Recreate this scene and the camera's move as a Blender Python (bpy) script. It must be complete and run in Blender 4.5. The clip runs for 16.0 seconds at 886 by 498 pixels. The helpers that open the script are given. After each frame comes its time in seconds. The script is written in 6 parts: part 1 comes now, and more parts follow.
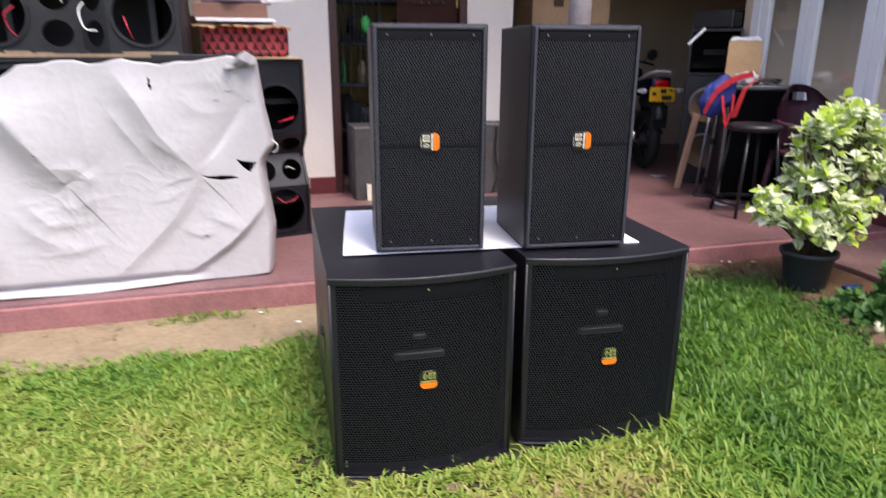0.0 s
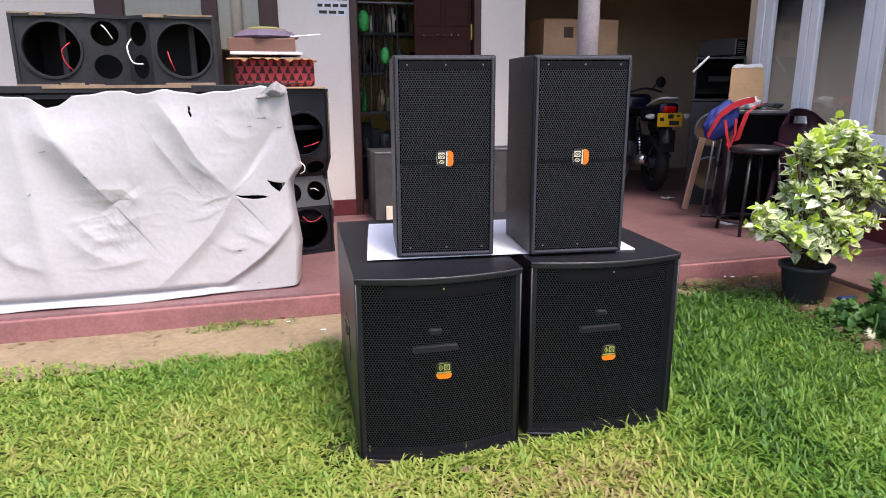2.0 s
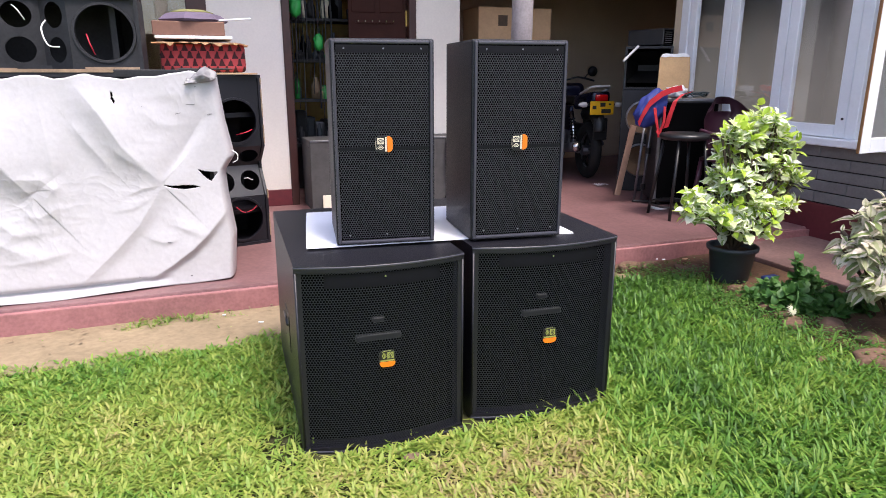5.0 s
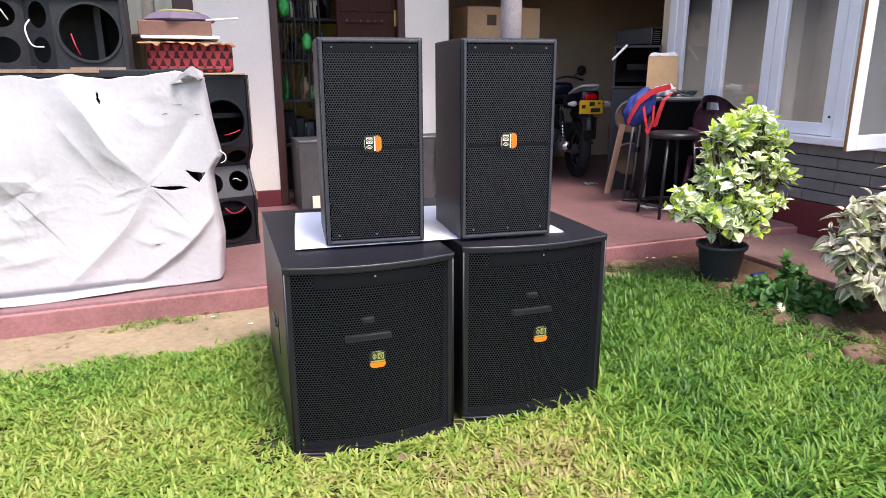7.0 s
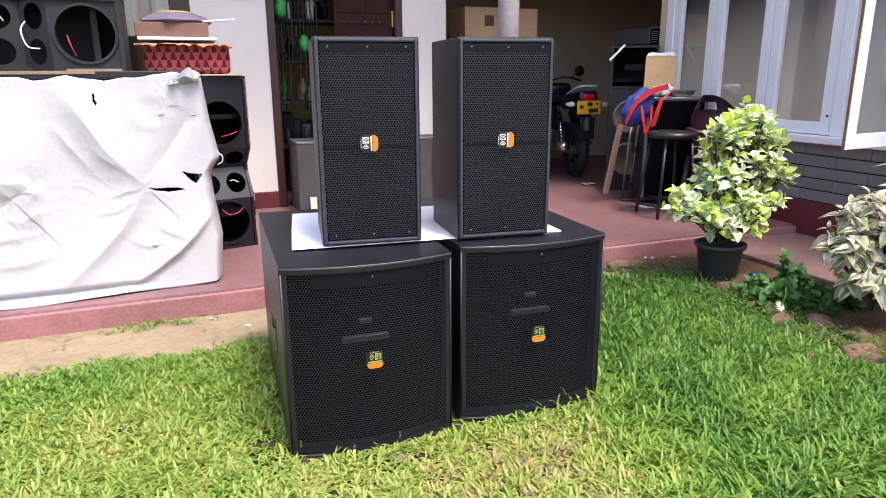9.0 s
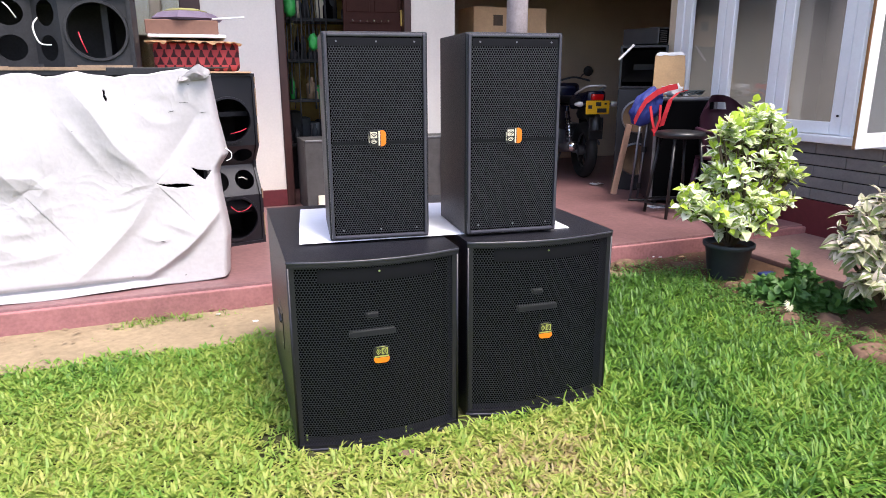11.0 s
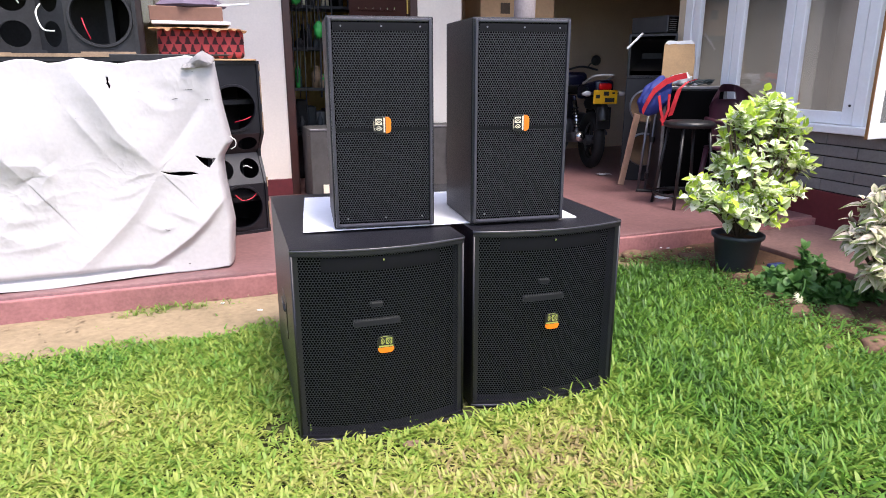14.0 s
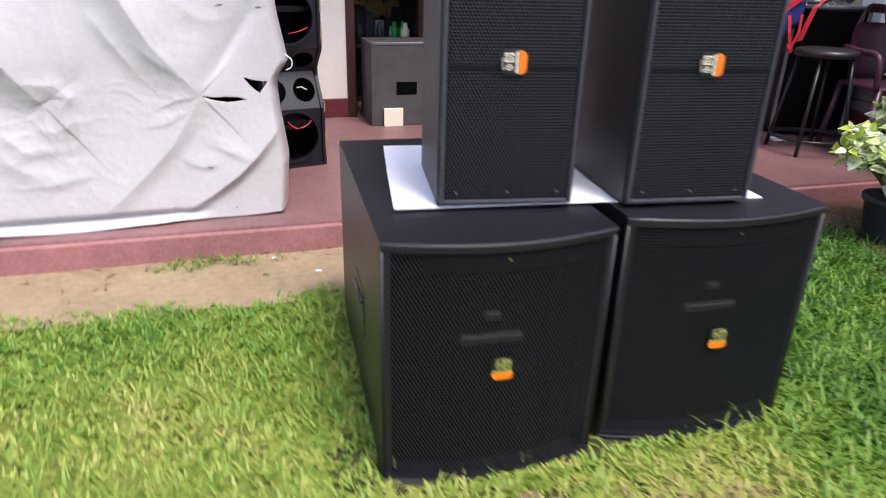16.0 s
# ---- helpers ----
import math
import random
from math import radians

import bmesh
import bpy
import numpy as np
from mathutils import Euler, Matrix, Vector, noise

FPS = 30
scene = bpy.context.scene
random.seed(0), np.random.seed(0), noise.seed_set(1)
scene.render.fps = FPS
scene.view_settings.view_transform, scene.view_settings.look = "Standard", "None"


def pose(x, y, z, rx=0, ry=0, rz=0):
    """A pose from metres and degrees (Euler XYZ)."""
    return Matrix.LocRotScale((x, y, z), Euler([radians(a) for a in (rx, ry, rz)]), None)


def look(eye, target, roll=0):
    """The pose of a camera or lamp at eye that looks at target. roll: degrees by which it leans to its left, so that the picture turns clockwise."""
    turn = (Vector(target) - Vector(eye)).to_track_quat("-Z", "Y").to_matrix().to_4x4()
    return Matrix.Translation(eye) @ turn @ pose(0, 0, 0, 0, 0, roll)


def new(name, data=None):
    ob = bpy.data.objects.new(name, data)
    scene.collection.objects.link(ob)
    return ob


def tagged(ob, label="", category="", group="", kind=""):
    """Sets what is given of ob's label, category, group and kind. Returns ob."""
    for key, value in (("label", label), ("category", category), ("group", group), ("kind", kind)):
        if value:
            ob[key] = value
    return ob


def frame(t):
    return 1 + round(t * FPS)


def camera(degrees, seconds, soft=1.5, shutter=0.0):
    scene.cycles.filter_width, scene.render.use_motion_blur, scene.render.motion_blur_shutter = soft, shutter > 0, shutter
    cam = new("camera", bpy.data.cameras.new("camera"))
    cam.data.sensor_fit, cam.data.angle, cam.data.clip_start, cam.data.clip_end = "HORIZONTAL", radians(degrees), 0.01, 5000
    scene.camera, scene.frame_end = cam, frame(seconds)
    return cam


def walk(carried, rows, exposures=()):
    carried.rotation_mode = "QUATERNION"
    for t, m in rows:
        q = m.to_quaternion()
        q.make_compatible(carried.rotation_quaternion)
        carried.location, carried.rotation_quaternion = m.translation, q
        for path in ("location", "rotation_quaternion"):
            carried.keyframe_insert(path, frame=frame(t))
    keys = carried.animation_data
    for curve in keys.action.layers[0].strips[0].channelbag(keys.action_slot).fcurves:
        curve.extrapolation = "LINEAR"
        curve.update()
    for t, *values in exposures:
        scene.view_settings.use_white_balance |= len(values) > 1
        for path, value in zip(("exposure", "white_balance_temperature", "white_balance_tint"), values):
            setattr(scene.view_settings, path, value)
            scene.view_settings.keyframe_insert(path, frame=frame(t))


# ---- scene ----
cam = camera(68.1, 16.0, soft=0.5, shutter=0.9)
PATH = [
    (0, (-0.098, -1.761, 1.249), (0.359, 0.102, 0.683), 0.2),
    (0.5, (-0.132, -1.88, 1.248), (0.271, 0.019, 0.767), -0.3),
    (1, (-0.156, -1.983, 1.249), (0.28, -0.088, 0.778), -0.4),
    (1.5, (-0.145, -1.997, 1.246), (0.266, -0.102, 0.754), -0.8),
    (2, (-0.146, -2.003, 1.241), (0.266, -0.107, 0.757), -0.3),
    (2.5, (-0.147, -1.999, 1.234), (0.307, -0.12, 0.721), -0.2),
    (3, (-0.146, -1.997, 1.233), (0.328, -0.122, 0.721), -0.0),
    (3.5, (-0.146, -1.986, 1.228), (0.367, -0.123, 0.713), 0.5),
    (4, (-0.152, -1.982, 1.23), (0.381, -0.122, 0.723), 0.6),
    (4.5, (-0.151, -1.978, 1.227), (0.421, -0.13, 0.719), 0.7),
    (5, (-0.154, -1.987, 1.225), (0.439, -0.147, 0.711), -0.0),
    (7.5, (-0.148, -1.977, 1.218), (0.475, -0.146, 0.705), -0.1),
    (8, (-0.148, -1.976, 1.215), (0.476, -0.146, 0.706), -0.1),
    (8.5, (-0.145, -1.976, 1.216), (0.474, -0.142, 0.711), -0.5),
    (9, (-0.141, -1.974, 1.213), (0.482, -0.143, 0.704), -0.4),
    (11.5, (-0.142, -1.981, 1.191), (0.457, -0.141, 0.686), -0.2),
    (12, (-0.142, -1.974, 1.188), (0.463, -0.138, 0.675), -0.0),
    (12.5, (-0.141, -1.978, 1.181), (0.456, -0.139, 0.668), 0.1),
    (13, (-0.142, -1.979, 1.181), (0.457, -0.141, 0.67), 0.3),
    (13.5, (-0.144, -1.974, 1.182), (0.453, -0.137, 0.664), 0.3),
    (14, (-0.133, -1.955, 1.18), (0.45, -0.117, 0.648), -0.1),
    (14.5, (-0.07, -1.884, 1.176), (0.478, -0.041, 0.625), 0.9),
    (15, (-0.03, -1.771, 1.168), (0.393, 0.084, 0.551), 1.5),
    (15.5, (-0.074, -1.528, 1.138), (0.337, 0.289, 0.411), 2.8),
    (16, (-0.187, -1.281, 1.191), (0.268, 0.501, 0.405), 1.6),
]
TURN = pose(0, 0, 0, 0, 0, -2.6)
EXPOSURES = [(0, 1.05, 6530, 19), (3, 1.07, 6530, 19), (5, 1.25, 6470, 17), (8, 1.42, 6470, 17), (12.5, 1.47, 6470, 17), (14.5, 1.39, 6470, 17), (15, 1.27, 6470, 17), (15.5, 1.1, 6470, 17), (16, 1.08, 6470, 17)]
walk(cam, [(t, TURN @ look(eye, target, roll)) for t, eye, target, roll in PATH], EXPOSURES)

# ---------------------------------------------------------------- light
world = bpy.data.worlds.new("sky")
scene.world = world
world.use_nodes = True
wn = world.node_tree
sky = wn.nodes.new("ShaderNodeTexSky")
sky.sky_type = "NISHITA"
sky.sun_disc = False
sky.sun_elevation, sky.sun_rotation = radians(65), radians(160)
sky.air_density, sky.dust_density = 1.0, 3.0
wn.nodes["Background"].inputs["Strength"].default_value = 0.15
wn.links.new(sky.outputs[0], wn.nodes["Background"].inputs["Color"])
sun = new("sun", bpy.data.lights.new("sun", "SUN"))
sun.data.energy, sun.data.angle, sun.data.color = 1.8, radians(16), (1.0, 0.96, 0.88)
sun.matrix_world = look((1.72, -3.6, 9), (0.3, 0.3, 0))

# ---------------------------------------------------------------- materials


def mat(name, color, rough=0.6, metal=0.0, noise_scale=0.0, dark=0.6, bump=0.0, fine=0.0, spec=0.5, light=1.15, stain=0.0):
    """Procedural surface: two scales of variation in colour, roughness and relief."""
    m = bpy.data.materials.new(name)
    m.use_nodes = True
    nt = m.node_tree
    b = nt.nodes["Principled BSDF"]
    b.inputs["Base Color"].default_value = (*color, 1)
    b.inputs["Roughness"].default_value = rough
    b.inputs["Metallic"].default_value = metal
    b.inputs["Specular IOR Level"].default_value = spec
    if noise_scale:
        geo = nt.nodes.new("ShaderNodeNewGeometry")
        n1 = nt.nodes.new("ShaderNodeTexNoise")
        n1.inputs["Scale"].default_value = noise_scale
        n1.inputs["Detail"].default_value = 8
        n1.inputs["Roughness"].default_value = 0.65
        n2 = nt.nodes.new("ShaderNodeTexNoise")
        n2.inputs["Scale"].default_value = fine or noise_scale * 12
        n2.inputs["Detail"].default_value = 4
        for n in (n1, n2):
            nt.links.new(geo.outputs["Position"], n.inputs["Vector"])
        mix = nt.nodes.new("ShaderNodeMix")
        mix.inputs["Factor"].default_value = 0.35
        nt.links.new(n1.outputs["Fac"], mix.inputs["A"])
        nt.links.new(n2.outputs["Fac"], mix.inputs["B"])
        ramp = nt.nodes.new("ShaderNodeValToRGB")
        e = ramp.color_ramp.elements
        e[0].position, e[1].position = 0.3, 0.7
        e[0].color = (*[c * dark for c in color], 1)
        e[1].color = (*[min(1, c * light) for c in color], 1)
        nt.links.new(mix.outputs["Result"], ramp.inputs["Fac"])
        nt.links.new(ramp.outputs["Color"], b.inputs["Base Color"])
        if stain:
            mp = nt.nodes.new("ShaderNodeMapping")
            mp.inputs["Rotation"].default_value = (0, radians(12), 0)
            mp.inputs["Scale"].default_value = (stain, stain, stain * 3.5)
            nt.links.new(geo.outputs["Position"], mp.inputs["Vector"])
            n3 = nt.nodes.new("ShaderNodeTexNoise")
            n3.inputs["Scale"].default_value = 1.0
            n3.inputs["Detail"].default_value = 6
            n3.inputs["Roughness"].default_value = 0.7
            nt.links.new(mp.outputs[0], n3.inputs["Vector"])
            cut = nt.nodes.new("ShaderNodeValToRGB")
            cut.color_ramp.elements[0].position, cut.color_ramp.elements[1].position = 0.64, 0.74
            nt.links.new(n3.outputs["Fac"], cut.inputs["Fac"])
            sm = nt.nodes.new("ShaderNodeMix")
            sm.data_type = "RGBA"
            nt.links.new(cut.outputs["Color"], sm.inputs["Factor"])
            nt.links.new(ramp.outputs["Color"], sm.inputs["A"])
            sm.inputs["B"].default_value = (*[c * 0.45 for c in color], 1)
            nt.links.new(sm.outputs["Result"], b.inputs["Base Color"])
        if bump:
            bp = nt.nodes.new("ShaderNodeBump")
            bp.inputs["Strength"].default_value = bump
            bp.inputs["Distance"].default_value = 0.004
            nt.links.new(mix.outputs["Result"], bp.inputs["Height"])
            nt.links.new(bp.outputs["Normal"], b.inputs["Normal"])
    return m


def grille_mat(name, pitch, color, hole=0.36):
    """Perforated steel: round holes in a staggered grid, open to what lies behind."""
    m = mat(name, color, 0.45, 0.0, 3.0, 0.8, spec=0.5)
    nt = m.node_tree
    b = nt.nodes["Principled BSDF"]
    co = nt.nodes.new("ShaderNodeTexCoord")
    sep = nt.nodes.new("ShaderNodeSeparateXYZ")
    nt.links.new(co.outputs["Object"], sep.inputs[0])

    def math_node(op, a, c=None):
        n = nt.nodes.new("ShaderNodeMath")
        n.operation = op
        for i, v in enumerate((a, c)):
            if v is None:
                continue
            if isinstance(v, (int, float)):
                n.inputs[i].default_value = v
            else:
                nt.links.new(v, n.inputs[i])
        return n.outputs[0]

    def dist(ox, oz):
        u = math_node("SUBTRACT", math_node("FRACT", math_node("ADD", math_node("DIVIDE", sep.outputs["X"], pitch), ox + 50)), 0.5)
        v = math_node("SUBTRACT", math_node("FRACT", math_node("ADD", math_node("DIVIDE", sep.outputs["Z"], pitch * 1.732), oz + 50)), 0.5)
        v = math_node("MULTIPLY", v, 1.732)
        return math_node("SQRT", math_node("ADD", math_node("MULTIPLY", u, u), math_node("MULTIPLY", v, v)))

    d = math_node("MINIMUM", dist(0, 0), dist(0.5, 0.5))
    mask = math_node("LESS_THAN", d, hole)
    tr = nt.nodes.new("ShaderNodeBsdfTransparent")
    ms = nt.nodes.new("ShaderNodeMixShader")
    nt.links.new(mask, ms.inputs[0])
    nt.links.new(b.outputs[0], ms.inputs[1])
    nt.links.new(tr.outputs[0], ms.inputs[2])
    nt.links.new(ms.outputs[0], nt.nodes["Material Output"].inputs["Surface"])
    return m


BLACK = mat("black textured paint", (0.0065, 0.0063, 0.0105), 0.42, 0, 60, 0.7, 0.25, 900, 0.55)
BLACK_EDGE = mat("worn black paint", (0.024, 0.024, 0.028), 0.33, 0, 30, 0.7, 0.1, 300)
# rubbed lips and rims, base colour lightened for the sky's reflection on them
LIP = mat("rubbed black paint with sky sheen", (0.05, 0.05, 0.064), 0.32, 0, 30, 0.7, 0.1, 300)
BAND = mat("matt black steel band", (0.0045, 0.0045, 0.007), 0.55, 0, 40, 0.7, spec=0.2)
INSIDE = mat("matt black inside", (0.002, 0.002, 0.0025), 0.95, 0, 8, spec=0.05)
GRILLE = grille_mat("perforated black steel", 0.0092, (0.0092, 0.0097, 0.0165), 0.38)
GRILLE_TOP = grille_mat("perforated black steel fine", 0.0084, (0.0235, 0.0243, 0.0325), 0.39)
DULL_BLACK = mat("dusty black chipboard", (0.0138, 0.0142, 0.0165), 0.6, 0, 6, 0.5, 0.3, 80, 0.4, 2.2)
RAW_WOOD = mat("raw chipped plywood", (0.36, 0.25, 0.16), 0.8, 0, 14, 0.5, 0.3)
CHROME = mat("bright screw steel", (0.7, 0.7, 0.7), 0.25, 1.0)
STEEL = mat("dull grey steel tube", (0.22, 0.22, 0.24), 0.4, 0.8, 20, 0.7)
ORANGE = mat("orange badge enamel", (0.85, 0.2, 0.01), 0.35)
CREAM = mat("cream badge print", (0.75, 0.7, 0.55), 0.5)
OLIVE = mat("yellow green badge print", (0.3, 0.33, 0.08), 0.5)
PAPER = mat("white paper sheet", (0.82, 0.84, 0.9), 0.7, 0, 5, 0.95, light=1.05)
TARP = mat("white plastic tarpaulin", (0.49, 0.475, 0.485), 0.36, 0, 2.2, 0.88, 0.2, 55, 0.5, 1.08)
RED_FLOOR = mat("red oxide cement floor", (0.215, 0.113, 0.113), 0.42, 0, 1.5, 0.5, 0.2, 40, 0.4, 1.25)
RED_RISER = mat("red oxide cement step", (0.33, 0.15, 0.148), 0.65, 0, 3.5, 0.6, 0.3, 60, 0.3, 1.3)
RED_PLINTH = mat("dark red painted skirting", (0.13, 0.022, 0.028), 0.4, 0, 3, 0.7)
APRON = mat("worn pinkish cement", (0.22, 0.13, 0.115), 0.75, 0, 3, 0.6, 0.3, 50, 0.3, 1.25)
WALL = mat("white wall paint", (0.82, 0.765, 0.69), 0.75, 0, 1.3, 0.9, 0.15, 60, 0.3, 1.05)
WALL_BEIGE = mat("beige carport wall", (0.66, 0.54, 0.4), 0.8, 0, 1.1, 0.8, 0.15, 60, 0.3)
WALL_YELLOW = mat("yellow room wall", (0.78, 0.6, 0.22), 0.8, 0, 1.5, 0.85)
CEIL = mat("white ceiling board", (0.7, 0.68, 0.64), 0.8, 0, 1.2, 0.9)
ROOF = mat("brown roof tiles", (0.2, 0.09, 0.06), 0.8, 0, 4, 0.6, 0.4)
DOOR_WOOD = mat("dark red brown door wood", (0.055, 0.018, 0.014), 0.4, 0, 9, 0.6, 0.15, 120)
LEAF_WOOD = mat("dark brown door leaf", (0.04, 0.013, 0.009), 0.65, 0, 9, 0.6, 0.15, 120, 0.15)
WHITE_FRAME = mat("white window paint", (0.85, 0.87, 0.9), 0.4, 0, 3, 0.92, 0.05, 50, 0.5, 1.04)
EDGE_WOOD = mat("bare orange timber edge", (0.3, 0.13, 0.05), 0.6, 0, 15, 0.6)
BRICK = mat("grey painted brick", (0.19, 0.182, 0.178), 0.55, 0, 7, 0.75, 0.3, 70, 0.4, 1.2)
MORTAR = mat("dark recessed mortar", (0.03, 0.028, 0.027), 0.9, 0, 10)
CURTAIN = mat("grey brown curtain cloth with pane haze", (0.2, 0.192, 0.18), 0.9, 0, 1.5, 0.85)
CURTAIN_Y = mat("pale yellow curtain cloth", (0.5, 0.42, 0.26), 0.9, 0, 6, 0.75)
SAND = mat("trodden sandy soil", (0.28, 0.215, 0.135), 0.95, 0, 2.6, 0.6, 0.8, 34, 0.2, 1.25)
SOIL = mat("damp brown garden soil", (0.1, 0.056, 0.034), 0.95, 0, 7, 0.5, 0.9, 60, 0.2, 1.5)
TURF_SOIL = mat("dark soil under turf", (0.05, 0.052, 0.022), 0.95, 0, 9, 0.5, 0.9, 60, 0.2, 1.6)
STONE = mat("brown garden stone", (0.15, 0.088, 0.058), 0.9, 0, 9, 0.5, 1.0, 60, 0.3, 1.4)
POT = mat("dark grey plastic pot", (0.036, 0.045, 0.056), 0.5, 0, 8, 0.7, 0.1)
BARK = mat("brown shrub stem", (0.1, 0.07, 0.045), 0.8, 0, 20, 0.6)
CARD = mat("brown cardboard", (0.52, 0.34, 0.19), 0.8, 0, 4, 0.85, 0.1)
TAN = mat("tan plywood board", (0.5, 0.32, 0.16), 0.65, 0, 6, 0.8)
PLASTIC = mat("black plastic", (0.012, 0.012, 0.013), 0.4, 0, 20, 0.8)
MAROON = mat("maroon plastic chair", (0.075, 0.026, 0.045), 0.35, 0, 5, 0.85)
BLUE = mat("blue bag cloth", (0.014, 0.028, 0.19), 0.7, 0, 20, 0.7)
RED = mat("red bag cloth", (0.5, 0.02, 0.03), 0.65, 0, 20, 0.7)
RED_WIRE = mat("red wire", (0.6, 0.02, 0.05), 0.45)
WHITE_WIRE = mat("white wire", (0.75, 0.75, 0.72), 0.45)
YELLOW = mat("yellow number plate", (0.75, 0.42, 0.01), 0.4)
TYRE = mat("tyre rubber", (0.012, 0.012, 0.012), 0.75, 0, 30)
BIKE = mat("dark blue bike paint", (0.006, 0.008, 0.03), 0.25)
TAIL = mat("red tail lamp plastic", (0.5, 0.005, 0.005), 0.2)
CLEAR = mat("pale lamp plastic", (0.55, 0.55, 0.55), 0.25)
GREEN_BAG = mat("green plastic bag", (0.03, 0.42, 0.08), 0.4, 0, 15, 0.6)
BRASS = mat("brass hinge", (0.5, 0.33, 0.1), 0.35, 1.0)
POST = mat("weathered grey pipe", (0.36, 0.32, 0.33), 0.6, 0, 6, 0.6, 0.2, 60)
WHITE = mat("white plastic sheet", (0.75, 0.76, 0.78), 0.5, 0, 12, 0.85)
PINK_FLOWER = mat("small red flower", (0.55, 0.03, 0.08), 0.5)


def glass_mat():
    m = bpy.data.materials.new("window glass")
    m.use_nodes = True
    nt = m.node_tree
    g = nt.nodes.new("ShaderNodeBsdfGlossy")
    g.inputs["Roughness"].default_value = 0.03
    tr = nt.nodes.new("ShaderNodeBsdfTransparent")
    ms = nt.nodes.new("ShaderNodeMixShader")
    ms.inputs[0].default_value = 0.1
    nt.links.new(tr.outputs[0], ms.inputs[1])
    nt.links.new(g.outputs[0], ms.inputs[2])
    nt.links.new(ms.outputs[0], nt.nodes["Material Output"].inputs["Surface"])
    return m


GLASS = glass_mat()


def let_through(m, amount):
    """Thin cloth: part of the light passes."""
    nt = m.node_tree
    tl = nt.nodes.new("ShaderNodeBsdfTranslucent")
    tl.inputs["Color"].default_value = (0.6, 0.5, 0.32, 1)
    ms = nt.nodes.new("ShaderNodeMixShader")
    ms.inputs[0].default_value = amount
    nt.links.new(nt.nodes["Principled BSDF"].outputs[0], ms.inputs[1])
    nt.links.new(tl.outputs[0], ms.inputs[2])
    nt.links.new(ms.outputs[0], nt.nodes["Material Output"].inputs["Surface"])


let_through(CURTAIN_Y, 0.5)

# ---------------------------------------------------------------- mesh helpers


def part(name, bm, material, parent=None, label="", m=None, smooth=False):
    """Links a bmesh as one mesh object, under a thing or a part."""
    me = bpy.data.meshes.new(name)
    bm.normal_update()
    bm.to_mesh(me)
    bm.free()
    me.materials.append(material)
    if smooth:
        me.polygons.foreach_set("use_smooth", [True] * len(me.polygons))
    ob = new(name, me)
    if parent is not None:
        ob.parent = parent
    if m is not None:
        ob.matrix_basis = m
    if label:
        ob["label"] = label
    return ob


def thing(name, m, label, category, group="", kind=""):
    return_ob = new(name)
    return_ob.matrix_basis = m
    return tagged(return_ob, label, category, group, kind)


def box(x0, x1, y0, y1, z0, z1, bevel=0.0, seg=1, bm=None):
    bm = bm or bmesh.new()
    made = bmesh.ops.create_cube(bm, size=1, matrix=Matrix.LocRotScale(((x0 + x1) / 2, (y0 + y1) / 2, (z0 + z1) / 2), None, (x1 - x0, y1 - y0, z1 - z0)))
    if bevel:
        edges = list({e for v in made["verts"] for e in v.link_edges})
        bmesh.ops.bevel(bm, geom=edges, offset=bevel, segments=seg, profile=0.6, affect="EDGES")
    return bm


def tube(a, b, r, r2=None, seg=12, bm=None, caps=True):
    """A straight round bar from a to b."""
    bm = bm or bmesh.new()
    a, b = Vector(a), Vector(b)
    q = (b - a).to_track_quat("Z", "Y").to_matrix().to_4x4()
    bmesh.ops.create_cone(bm, cap_ends=caps, segments=seg, radius1=r, radius2=r if r2 is None else r2, depth=(b - a).length, matrix=Matrix.Translation((a + b) / 2) @ q)
    return bm


def wire(points, r, seg=6, bm=None, steps=6):
    """A bent round bar through points, smoothed."""
    bm = bm or bmesh.new()
    p = [Vector(q) for q in points]
    path = []
    for i in range(len(p) - 1):
        p0, p1, p2, p3 = p[max(i - 1, 0)], p[i], p[i + 1], p[min(i + 2, len(p) - 1)]
        for k in range(steps):
            t = k / steps
            path.append(0.5 * ((2 * p1) + (p2 - p0) * t + (2 * p0 - 5 * p1 + 4 * p2 - p3) * t * t + (3 * p1 - p0 - 3 * p2 + p3) * t ** 3))
    path.append(p[-1])
    rings = []
    for i, c in enumerate(path):
        d = (path[min(i + 1, len(path) - 1)] - path[max(i - 1, 0)]).normalized()
        q = d.to_track_quat("Z", "Y").to_matrix()
        rings.append([bm.verts.new(c + q @ Vector((r * math.cos(s * math.tau / seg), r * math.sin(s * math.tau / seg), 0))) for s in range(seg)])
    for u, v in zip(rings, rings[1:]):
        for s in range(seg):
            bm.faces.new((u[s], u[(s + 1) % seg], v[(s + 1) % seg], v[s]))
    bm.faces.new(rings[0][::-1])
    bm.faces.new(rings[-1])
    return bm


def prism(poly, z0, z1, bm=None):
    """A plan outline (x, y), anticlockwise, pulled up from z0 to z1."""
    bm = bm or bmesh.new()
    lo = [bm.verts.new((x, y, z0)) for x, y in poly]
    hi = [bm.verts.new((x, y, z1)) for x, y in poly]
    n = len(poly)
    bm.faces.new(lo[::-1])
    bm.faces.new(hi)
    for i in range(n):
        bm.faces.new((lo[i], lo[(i + 1) % n], hi[(i + 1) % n], hi[i]))
    return bm


